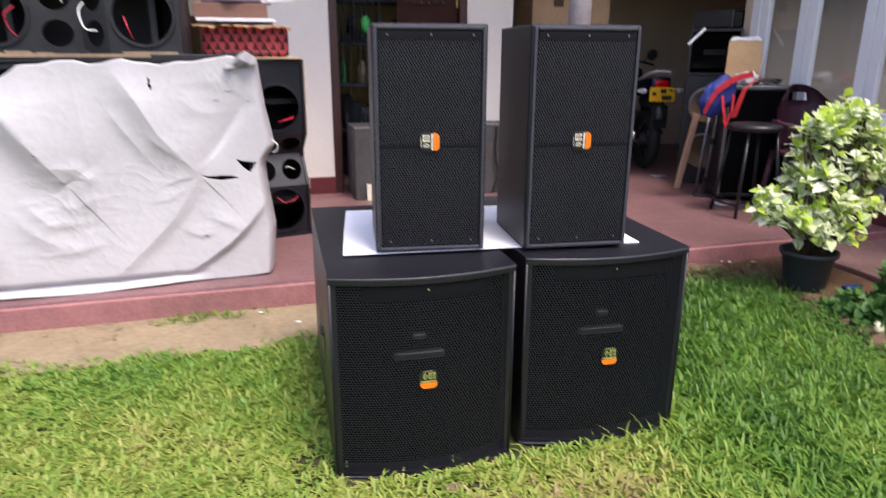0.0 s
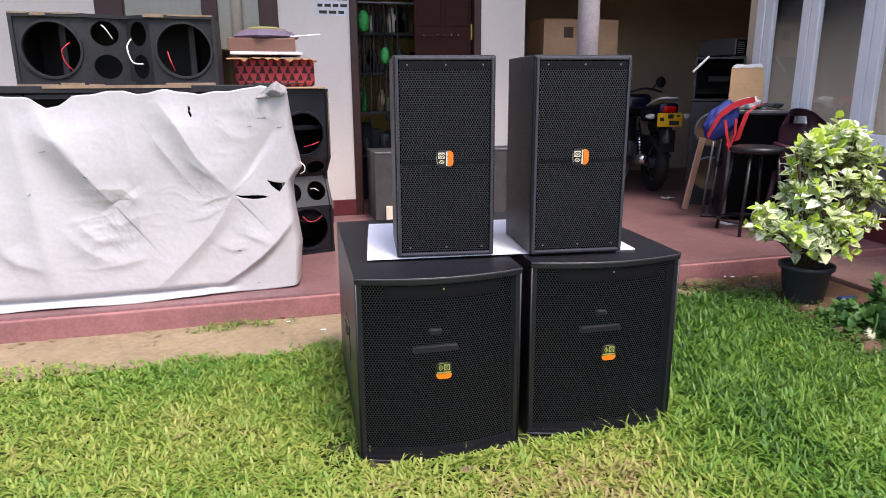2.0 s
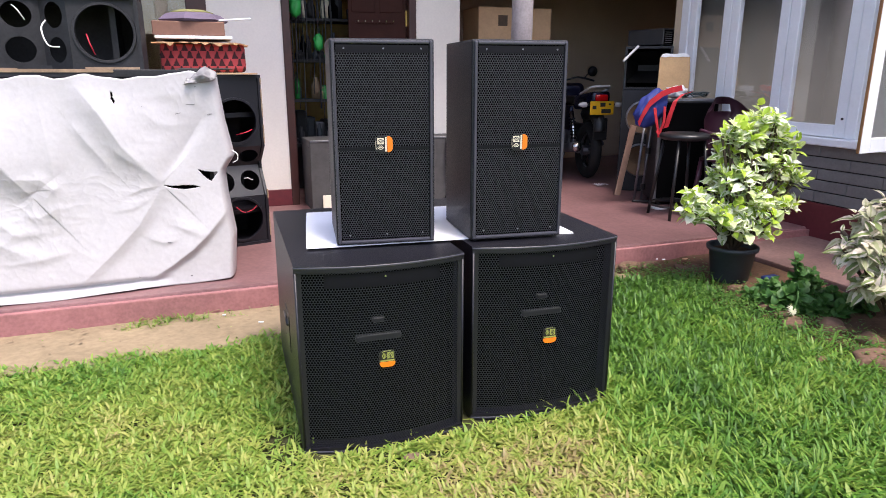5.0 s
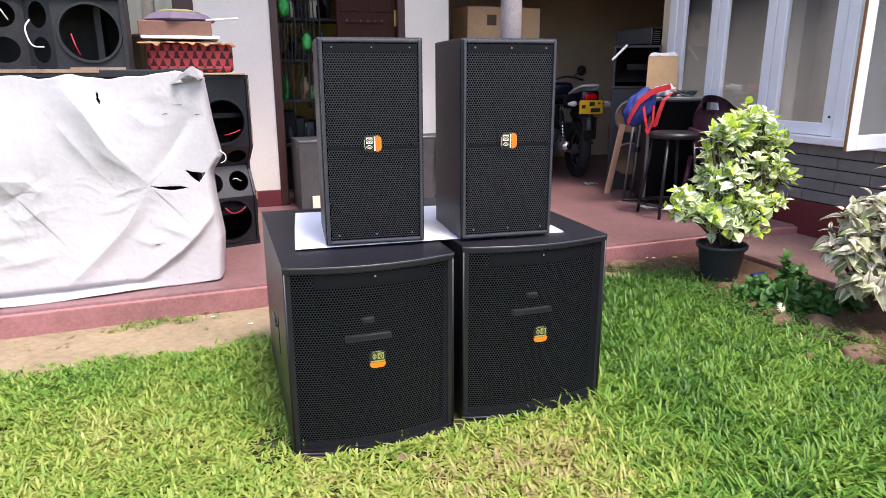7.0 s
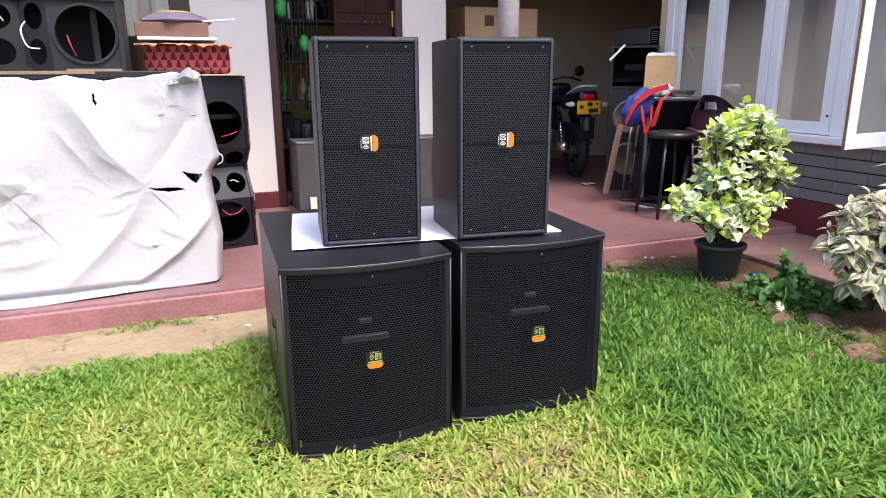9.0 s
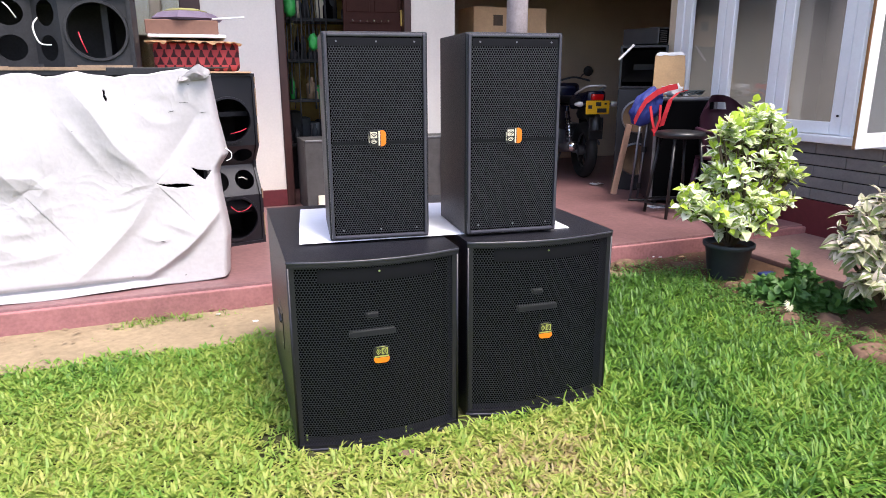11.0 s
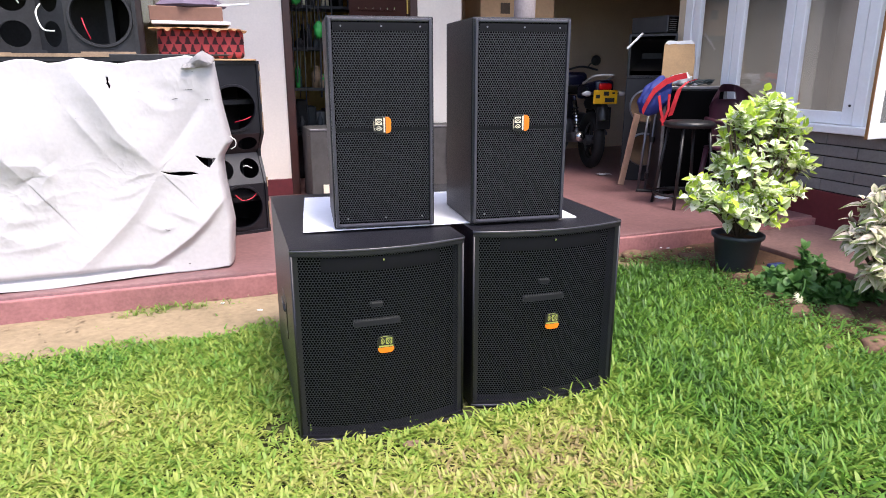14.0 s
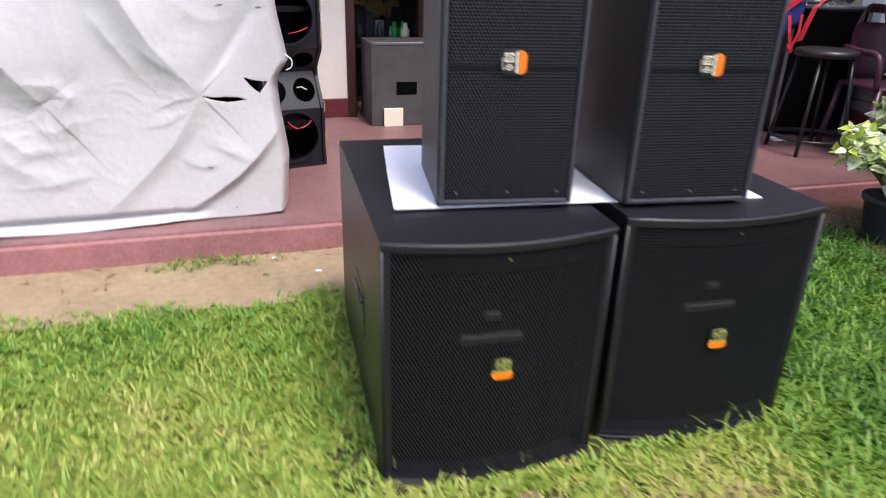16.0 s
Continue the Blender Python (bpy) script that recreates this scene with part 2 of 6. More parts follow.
def lathe(profile, seg=24, bm=None, center=(0, 0, 0)):
    """A turned form: (radius, height) pairs round the z axis."""
    bm = bm or bmesh.new()
    c = Vector(center)
    rings = [[bm.verts.new(c + Vector((r * math.cos(s * math.tau / seg), r * math.sin(s * math.tau / seg), h))) for s in range(seg)] for r, h in profile]
    for u, v in zip(rings, rings[1:]):
        for s in range(seg):
            bm.faces.new((u[s], u[(s + 1) % seg], v[(s + 1) % seg], v[s]))
    return bm


def plate_with_holes(w, h, holes, seg=28):
    """A flat front w by h in the xz plane (facing -y) with round holes (x, z, r), each in its own cell (x0, x1, z0, z1)."""
    bm = bmesh.new()

    def v(x, z):
        return bm.verts.new((x, 0, z))

    for (cx, cz, r), (x0, x1, z0, z1) in holes:
        corner = [math.atan2(zz - cz, xx - cx) for xx, zz in ((x1, z1), (x0, z1), (x0, z0), (x1, z0))]
        angles = sorted([s * math.tau / seg - math.pi for s in range(seg)] + corner)
        ring_in, ring_out = [], []
        for a in angles:
            c, s = math.cos(a), math.sin(a)
            ts = [((x1 - cx) / c) if c > 1e-9 else ((x0 - cx) / c) if c < -1e-9 else 1e9, ((z1 - cz) / s) if s > 1e-9 else ((z0 - cz) / s) if s < -1e-9 else 1e9]
            t = min(ts)
            ring_in.append(v(cx + r * c, cz + r * s))
            ring_out.append(v(cx + t * c, cz + t * s))
        n = len(angles)
        for i in range(n):
            bm.faces.new((ring_in[i], ring_in[(i + 1) % n], ring_out[(i + 1) % n], ring_out[i]))
    bmesh.ops.remove_doubles(bm, verts=bm.verts[:], dist=0.0005)
    bmesh.ops.recalc_face_normals(bm, faces=bm.faces[:])
    return bm


def thicken(bm, d):
    bmesh.ops.solidify(bm, geom=bm.faces[:], thickness=d)
    return bm

FLOOR_Z = 0.135

# ---------------------------------------------------------------- setting
tagged(part("ground", box(-40, 40, -40, 40, -0.3, 0.0), TURF_SOIL), "brown soil under the garden", "ground", kind="structure")


def sheet(fx, fy, height, nx, ny):
    """A ground sheet over the unit square: fx, fy give the place, height the level."""
    bm = bmesh.new()
    rows = []
    for j in range(ny + 1):
        row = []
        for i in range(nx + 1):
            u, v = i / nx, j / ny
            x, y = fx(u, v), fy(u, v)
            row.append(bm.verts.new((x, y, height(x, y))))
        rows.append(row)
    for j in range(ny):
        for i in range(nx):
            bm.faces.new((rows[j][i], rows[j][i + 1], rows[j + 1][i + 1], rows[j + 1][i]))
    return bm


def wob(x, y, s, a):
    return a * noise.noise((x * s, y * s, 3.7))


# a bare sandy strip along the step
tagged(part("path_strip", sheet(lambda u, v: -6 + 8.4 * u, lambda u, v: 1.0 + 0.52 * v, lambda x, y: 0.012 + wob(x, y, 3, 0.008) + wob(x, y, 12, 0.003), 160, 14), SAND, smooth=True), "bare trodden sandy soil beside the step", "soil", kind="structure")
tagged(part("flower_bed", sheet(lambda u, v: 2.25 + 0.95 * u, lambda u, v: -3 + 4.48 * v, lambda x, y: 0.016 + 0.03 * max(0, x - 2.45) + wob(x, y, 5, 0.02), 30, 100), SOIL, smooth=True), "damp brown garden bed beside the lawn", "flower bed", kind="structure")
tagged(part("apron", box(3.12, 3.95, -3, 1.5, 0, 0.075, 0.012, 2), APRON), "worn pinkish cement apron below the window wall", "apron", kind="structure")
floor = tagged(part("floor", box(-6, 6.6, 1.52, 6.0, 0, FLOOR_Z, 0.012, 2), RED_FLOOR), "worn red oxide cement veranda floor", "floor", kind="structure")
tagged(part("step_riser", box(-6, 3.94, 1.488, 1.522, 0, FLOOR_Z - 0.012, 0.006, 2), RED_RISER), "chipped red oxide cement step", "step", kind="structure")

# house wall with a window and a door
W, T = 3.72, 0.2
DX0, DX1 = 0.50, 1.62
wall = tagged(part("wall_north", box(-6, -1.42, W, W + T, FLOOR_Z, 3.4), WALL), "white painted house wall", "wall", kind="structure")
for a, b, z0, z1 in ((-0.08, DX0, FLOOR_Z, 3.4), (DX1, 2.04, FLOOR_Z, 3.4), (-1.42, -0.08, FLOOR_Z, 1.05), (-1.42, -0.08, 2.3, 3.4), (DX0, DX1, 2.25, 3.4)):
    part("wall_piece", box(a, b, W, W + T, z0, z1), WALL, wall)
tagged(part("baseboard", box(-6, DX0, W - 0.012, W + 0.01, FLOOR_Z, 0.275, 0.004), RED_PLINTH), "dark red painted skirting band", "skirting", kind="structure")
tagged(part("baseboard", box(DX1, 2.052, W - 0.012, W + 0.01, FLOOR_Z, 0.275, 0.004), RED_PLINTH), "dark red painted skirting band", "skirting", kind="structure")
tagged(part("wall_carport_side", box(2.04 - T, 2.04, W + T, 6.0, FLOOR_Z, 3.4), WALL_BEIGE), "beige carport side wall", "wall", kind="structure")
# added out of view above the opening to darken the carport
tagged(part("wall_carport_shade", box(2.04, 6.6, W, W + T, 2.12, 3.4), WALL), "unseen white wall added above the opening to shade the carport", "wall", kind="structure")
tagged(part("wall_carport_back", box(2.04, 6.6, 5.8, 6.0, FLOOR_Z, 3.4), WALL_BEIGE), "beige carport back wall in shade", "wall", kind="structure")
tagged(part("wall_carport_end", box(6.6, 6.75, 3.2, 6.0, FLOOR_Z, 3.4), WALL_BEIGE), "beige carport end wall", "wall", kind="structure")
# room behind the door
tagged(part("wall_room_back", box(-3, 2.04 - T, 5.85, 6.0, FLOOR_Z, 3.4), WALL_YELLOW), "yellow wall inside the room", "wall", kind="structure")
tagged(part("wall_room_side", box(-3.1, -3, W + T, 6.0, FLOOR_Z, 3.4), WALL_YELLOW), "yellow wall inside the room", "wall", kind="structure")
# unseen roof and ceiling, edge and height set for the light on the veranda
tagged(part("ceiling", box(-6, 6.75, 2.65, 6.0, 3.3, 3.35), CEIL), "unseen white veranda ceiling boards", "ceiling", kind="structure")
bm = bmesh.new()
for p in ((-6.5, 2.5, 3.37), (7, 2.5, 3.37), (7, 7, 4.9), (-6.5, 7, 4.9)):
    bm.verts.new(p)
bm.faces.new(bm.verts[:])
thicken(bm, 0.08)
tagged(part("roof", bm, ROOF), "unseen brown tiled veranda roof", "roof", kind="structure")
# wing of the house with the windows
X = 3.95
wing = tagged(part("wall_east", box(X, X + 0.18, -4, 3.15, 0, 0.74), MORTAR), "grey painted brick wall below the windows", "wall", kind="structure")
part("upper_wall", box(X, X + 0.18, -4, 3.15, 2.2, 3.4), WALL, wing)
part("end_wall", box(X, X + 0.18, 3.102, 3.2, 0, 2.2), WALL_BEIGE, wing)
part("near_wall", box(X, X + 0.18, -4, 0.3, 0.74, 2.2), WALL, wing)
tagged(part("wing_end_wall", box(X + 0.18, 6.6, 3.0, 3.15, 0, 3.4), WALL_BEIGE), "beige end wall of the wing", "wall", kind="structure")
tagged(part("wall_wing_back", box(5.6, 5.7, -4, 3.0, 0, 3.4), WALL_YELLOW), "wall inside the wing room", "wall", kind="structure")
tagged(part("ceiling_wing", box(X - 0.06, 6.6, -4, 3.0, 3.0, 3.06), CEIL), "white eave ceiling of the wing", "ceiling", kind="structure")
tagged(part("baseboard", box(X - 0.015, X + 0.01, -4, 3.15, 0, 0.325, 0.004), RED_PLINTH), "dark red painted plinth band", "skirting", kind="structure")

# ---------------------------------------------------------------- loudspeakers on the lawn


def rounded(w, h, r, bottom=None):
    """Outline of a round-cornered plate; bottom cuts it off at that height."""
    pts = []
    for cx, cz, a0 in ((w / 2 - r, h / 2 - r, 0), (-w / 2 + r, h / 2 - r, 90), (-w / 2 + r, -h / 2 + r, 180), (w / 2 - r, -h / 2 + r, 270)):
        pts += [(cx + r * math.cos(radians(a0 + 15 * k)), cz + r * math.sin(radians(a0 + 15 * k))) for k in range(7)]
    return pts if bottom is None else [(x, min(z, bottom)) for x, z in pts]


def badge(parent, at, tall=False):
    """Round-cornered maker's badge: black field with a square mark and arcs over an orange foot, or turned on its side."""
    w, h = 0.054, 0.058
    up = pose(0, 0, 0, 90, 0, 0)
    m = pose(*at) @ (pose(0, 0, 0, 0, -90, 0) if tall else pose(0, 0, 0))
    tint = CREAM if tall else OLIVE
    plate = part("badge", prism(rounded(w, h, 0.015), 0, 0.004), PLASTIC, parent, "black and orange maker's badge", m @ up)
    part("badge_foot", prism(rounded(w - 0.002, h - 0.002, 0.014, -0.0105), 0.004, 0.006), ORANGE, plate)
    # thin pale line painting the highlight along the badge's top edge
    part("badge_glint", wire([(-0.017, 0.0242, 0.0045), (-0.008, 0.0272, 0.0045), (0.012, 0.0272, 0.0045)], 0.0008, 5, steps=2), tint, plate)
    part("badge_mark", box(0.0, 0.0205, 0.001, 0.0225, 0.004, 0.0052), tint, plate)
    part("badge_writing", box(-0.0235, 0.0235, -0.0085, -0.0035, 0.004, 0.005), tint, plate)
    for r in (0.006, 0.011, 0.016):
        for way, ink in ((-1, tint), (1, PLASTIC)):
            pts = [(way * r * math.cos(a), 0.0115 + 0.8 * r * math.sin(a), 0.0053) for a in (-0.9, -0.45, 0, 0.45, 0.9)]
            part("badge_arc", wire(pts, 0.0013, 5, steps=3), ink, plate)


GLIMPSE = mat("dusty grey board edge", (0.02, 0.0215, 0.025), 0.6, 0, 20, 0.5)


def subwoofer(m, w=0.56, h=0.652, d=0.90, bulge=0.05, mark=0.328, label=""):
    ob = thing("subwoofer", m, label, "loudspeaker", "bass boxes on the lawn")
    n = 20

    def front(u, off=0.0):
        return -bulge * math.sin(math.pi * u) ** 0.9 + off

    curve = [(w * i / n, front(i / n)) for i in range(n + 1)]
    back = [(w, d), (0, d)]
    t = 0.022
    part("top_panel", prism(curve + back, h - t, h), BLACK, ob)
    part("bottom_panel", prism(curve + back, 0.0, t), BLACK, ob)
    part("side_panel", box(0, t, 0.0, d, t, h - t), BLACK, ob)
    part("side_panel", box(w - t, w, 0.0, d, t, h - t), BLACK, ob)
    part("back_panel", box(t, w - t, d - t, d, t, h - t), BLACK, ob)
    inner = [(t + (w - 2 * t) * i / n, front(0.04 + 0.92 * i / n, 0.055)) for i in range(n + 1)]
    part("baffle", prism(inner + [(w - t, 0.12), (t, 0.12)], t, h - t), INSIDE, ob)
    # rounded lips along the curved edges
    for z in (h - 0.006, 0.007):
        part("lip", wire([(x, y + 0.004, z) for x, y in curve], 0.0055, 8, steps=1), LIP, ob, smooth=True)
    for x in (0.004, w - 0.004):
        part("edge_strip", tube((x, 0.002, t), (x, 0.002, h - t), 0.0045), BLACK, ob, smooth=True)
    # perforated front
    bm = bmesh.new()
    cols = []
    for i in range(n + 1):
        u = 0.018 + 0.964 * i / n
        cols.append([bm.verts.new((w * u, front(u, 0.009), z)) for z in (t, h - t)])
    for a, b in zip(cols, cols[1:]):
        bm.faces.new((a[0], b[0], b[1], a[1]))
    part("grille", bm, GRILLE, ob, smooth=True)
    # mounting band behind the grille edge
    for z0, z1 in ((h - 0.075, h - 0.03), (0.03, 0.06)):
        bm = bmesh.new()
        a = [[bm.verts.new((w * (0.16 + 0.68 * i / 12), front(0.16 + 0.68 * i / 12, 0.0075), z)) for z in (z0, z1)] for i in range(13)]
        for p, q in zip(a, a[1:]):
            bm.faces.new((p[0], q[0], q[1], p[1]))
        if z0 > 0.3:
            part("grille_band", bm, BAND, ob, smooth=True)
        else:
            bm.free()
        part("screw", tube((w * 0.5, front(0.5, 0.008), (z0 + z1) / 2 + (0.012 if z0 > 0.3 else -0.02)), (w * 0.5, front(0.5, -0.001), (z0 + z1) / 2 + (0.012 if z0 > 0.3 else -0.02)), 0.0035), CHROME, ob)
    # parts glimpsed through the perforation
    part("port_bar", box(w * 0.33, w * 0.6, -0.022, 0.0, 0.384, 0.406, 0.004), GLIMPSE, ob, "grey bar glimpsed behind the grille")
    part("port_plate", box(w * 0.43, w * 0.5, -0.020, 0.0, 0.445, 0.463, 0.004), GLIMPSE, ob)
    badge(ob, (w * 0.5, front(0.5, 0.006), mark))
    # recessed side handle
    hm = box(-0.003, 0.002, 0.30, 0.48, 0.24, 0.38, 0.002)
    hand = part("side_handle", hm, PLASTIC, ob, "black recessed carrying handle")
    part("grip", tube((-0.004, 0.32, 0.345), (-0.004, 0.46, 0.345), 0.007), BLACK_EDGE, hand, smooth=True)
    for y in (0.33, 0.46):
        part("screw", tube((-0.005, y, 0.255), (0.0, y, 0.255), 0.004), CHROME, hand)
    return ob


subwoofer(pose(0.0, 0.0, 0.0, 0, 0, -2.6), label="black bass loudspeaker with bowed perforated front on grass")
subwoofer(pose(0.605, 0.008, 0.006, 0, 0, -3.0), w=0.561, mark=0.315, label="black bass loudspeaker with bowed grille beside its twin")


def top_speaker(m, w=0.338, h=0.673, d=0.40, label=""):
    ob = thing("top_loudspeaker", m, label, "loudspeaker", "full-range boxes on the bass boxes")
    body = [(0, 0), (w, 0), (w, d * 0.86), (w * 0.92, d), (w * 0.08, d), (0, d * 0.86)]
    bm = prism(body, 0, h)
    bmesh.ops.bevel(bm, geom=bm.edges[:], offset=0.007, segments=2, profile=0.6, affect="EDGES")
    part("cabinet", bm, BLACK, ob)
    b = 0.017
    part("baffle", box(b, w - b, -0.0012, 0.01, b, h - b), INSIDE, ob)
    part("grille", box(b + 0.003, w - b - 0.003, -0.008, -0.0065, b + 0.004, h - b - 0.004), GRILLE_TOP, ob)
    part("grille_fold", box(b + 0.003, w - b - 0.003, -0.0095, -0.0075, h * 0.475, h * 0.475 + 0.012), BAND, ob)
    part("grille_band", box(b + 0.003, w - b - 0.003, -0.0095, -0.0078, h - b - 0.028, h - b - 0.003), BAND, ob)
    for x0, x1, z0, z1 in ((0.006, b, 0.006, h - 0.006), (w - b, w - 0.006, 0.006, h - 0.006), (b, w - b, 0.006, b), (b, w - b, h - b, h - 0.006)):
        part("front_rim", box(x0, x1, -0.012, 0.004, z0, z1, 0.004, 2), LIP, ob)
    for x in (0.135, 0.506, 0.868):
        for z in (h - b - 0.014, b + 0.018):
            part("screw", tube((w * x, -0.0115, z), (w * x, -0.008, z), 0.0029), STEEL, ob)
    badge(ob, (w * 0.492, -0.011, h * 0.505), True)
    return ob


top_speaker(pose(0.172, 0.165, 0.664, 0, 0, -8.5), label="black full-range loudspeaker standing on white paper")
top_speaker(pose(0.624, 0.075, 0.664, 0, 0, -6.5), label="black full-range loudspeaker beside its twin on paper")

# the paper lies over both bass boxes
pp = [(0.07, 0.175), (0.58, 0.12), (1.03, 0.06), (1.06, 0.40), (1.09, 0.66), (0.62, 0.71), (0.165, 0.765), (0.115, 0.47)]
tagged(part("paper_sheet", prism(pp, 0.6585, 0.6625), PAPER), "white paper sheet under the upper loudspeakers", "paper")

# ---------------------------------------------------------------- stacked empty cabinets on the veranda


def array_cabinet(m, label, length=0.97, h=0.352, d=0.44, chips=True):
    """An empty two-way line cabinet lying along x, front to -y: two large cut-outs, a vee in the middle with small ones."""
    ob = thing("speaker_cabinet", m, label, "speaker cabinet", "empty line cabinets")
    skin = DULL_BLACK if chips else BLACK
    t = 0.018
    outline = [(0, 0), (0.325, 0), (0.49, 0.085), (0.54, 0.085), (0.645, 0), (length, 0), (length, d), (0, d)]
    part("top_board", prism(outline, h - t, h), skin, ob)
    part("bottom_board", prism(outline, 0, t), skin, ob)
    part("end_board", box(0, t, 0, d, t, h - t), skin, ob)
    part("end_board", box(length - t, length, 0, d, t, h - t), skin, ob)
    part("back_board", box(t, length - t, d - t, d, t, h - t), DULL_BLACK, ob)
    a, b, c = 0.325, 0.515, 0.645
    z0, z1 = t, h - t
    zc = h / 2
    big = 0.132
    for x0, x1, cx in ((t, a, 0.175), (c, length - t, 0.805)):
        bm = plate_with_holes(1, 1, [((cx, zc, big), (x0, x1, z0, z1))], 40)
        plate = part("baffle", thicken(bm, 0.016), skin, ob, m=pose(0, 0.03, 0))
        ring = bmesh.new()
        seg = 40
        prof = ((big, 0.0), (big + 0.016, 0.0), (big + 0.014, -0.008), (big + 0.002, -0.008))
        rings = [[ring.verts.new((cx + r * math.cos(s * math.tau / seg), y, zc + r * math.sin(s * math.tau / seg))) for s in range(seg)] for r, y in prof]
        for i in range(4):
            u, v = rings[i], rings[(i + 1) % 4]
            for s in range(seg):
                ring.faces.new((u[s], u[(s + 1) % seg], v[(s + 1) % seg], v[s]))
        part("cutout_ring", ring, skin, ob, m=pose(0, 0.012, 0))
        part("inner_brace", box(cx + 0.02, cx + 0.05, 0.1, d - 0.05, z0, z1), skin, ob)
    holes = [((0, zc - 0.083, 0.062), (-0.095, 0.095, z0 - 0.0, zc)), ((0, zc + 0.083, 0.062), (-0.095, 0.095, zc, z1 + 0.0))]
    bm = plate_with_holes(1, 1, holes, 28)
    for v in bm.verts:
        v.co.x *= (b - a) / 0.19
        v.co.y = 0.03 + 0.09 * (v.co.x + (b - a) / 2) / (b - a)
        v.co.x += (a + b) / 2
    part("horn_panel", thicken(bm, 0.014), skin, ob)
    bm = plate_with_holes(1, 1, holes, 28)
    for v in bm.verts:
        v.co.x *= (c - b) / 0.19
        v.co.y = 0.12 - 0.09 * (v.co.x + (c - b) / 2) / (c - b)
        v.co.x += (c + b) / 2
    part("horn_panel", thicken(bm, 0.014), skin, ob)
    for x, wd in ((0.1, 0.07), (0.62, 0.1)) if chips else ((0.9, 0.03),):
        part("chipped_edge", box(x, x + wd, -0.0025, 0.012, h - 0.013, h + 0.0025), RAW_WOOD, ob, "bare chipped plywood edge")
    if not chips:
        for x0, x1 in ((0.05, 0.2), (0.3, 0.36), (0.66, 0.78), (0.83, 1.0), (1.03, 1.07)):
            part("chipped_edge", box(x0, x1, -0.0022, 0.01, -0.0022, 0.005), RAW_WOOD, ob)
    if chips:
        part("chipped_edge", box(0.2, 0.31, -0.0025, 0.012, -0.0025, 0.012), RAW_WOOD, ob)
        part("chipped_edge", box(0.7, 0.95, -0.0025, 0.012, -0.0025, 0.01), RAW_WOOD, ob)
        for x0, x1, z in ((0.0, 0.19, 0.0), (0.33, 0.4, 0.0), (0.2, 0.31, h - 0.003), (0.74, 0.96, h - 0.004), (0.0, 0.09, h - 0.003)):
            part("worn_edge", box(x0, x1, -0.002, 0.01, z - 0.002, z + 0.005), RAW_WOOD, ob)
    part("red_wire", wire([(0.26, 0.02, 0.21), (0.225, -0.005, 0.17), (0.235, 0.0, 0.11), (0.262, 0.01, 0.075)], 0.003), RED_WIRE, ob, "thin red wire", smooth=True)
    part("red_wire", wire([(0.72, 0.03, 0.17), (0.735, 0.0, 0.12), (0.75, 0.02, 0.07)], 0.003), RED_WIRE, ob, smooth=True)
    part("white_wire", wire([(0.41, 0.05, 0.3), (0.44, 0.0, 0.275), (0.462, 0.02, 0.23)] if chips else [(0.432, 0.07, 0.13), (0.438, 0.05, 0.11), (0.425, 0.055, 0.09), (0.42, 0.07, 0.075)], 0.0035), WHITE_WIRE, ob, "thin white wire", smooth=True)
    if chips:
        part("white_wire", wire([(0.54, 0.08, 0.235), (0.525, 0.03, 0.19), (0.55, -0.005, 0.115), (0.6, 0.0, 0.105)], 0.004), WHITE_WIRE, ob, smooth=True)
    return ob


array_cabinet(pose(-1.432, 1.85, 1.252), "dusty black empty line cabinet lying on the covered stack")
stand = Matrix.Translation((-0.195, 2.44, FLOOR_Z)) @ pose(0.365, 0, 0, 0, 0, 14) @ pose(0, 0, 0, 0, -90, 0)
array_cabinet(stand, "black empty line cabinet standing on end beside the tarpaulin", length=1.09, chips=False)
for k in range(6):
    x = -2.62 + 0.41 * k
    ob = thing("covered_cabinet", pose(x, 1.78, FLOOR_Z), "black cabinet hidden under the white tarpaulin", "speaker cabinet", "covered cabinets")
    part("shell", box(0, 0.4, 0, 0.5, 0, 1.075, 0.004), DULL_BLACK, ob)
    part("front_rim", box(0.02, 0.38, -0.006, 0.002, 0.02, 1.05, 0.003), INSIDE, ob)
tagged(part("deck_board", box(-2.7, -0.19, 1.77, 2.3, 1.211, 1.2505, 0.004), DULL_BLACK), "black board laid over the covered cabinets", "board")
part("board_edge", box(-1.3, -0.6, 1.766, 1.772, 1.236, 1.252), RAW_WOOD, bpy.data.objects["deck_board"], "bare wooden edge")

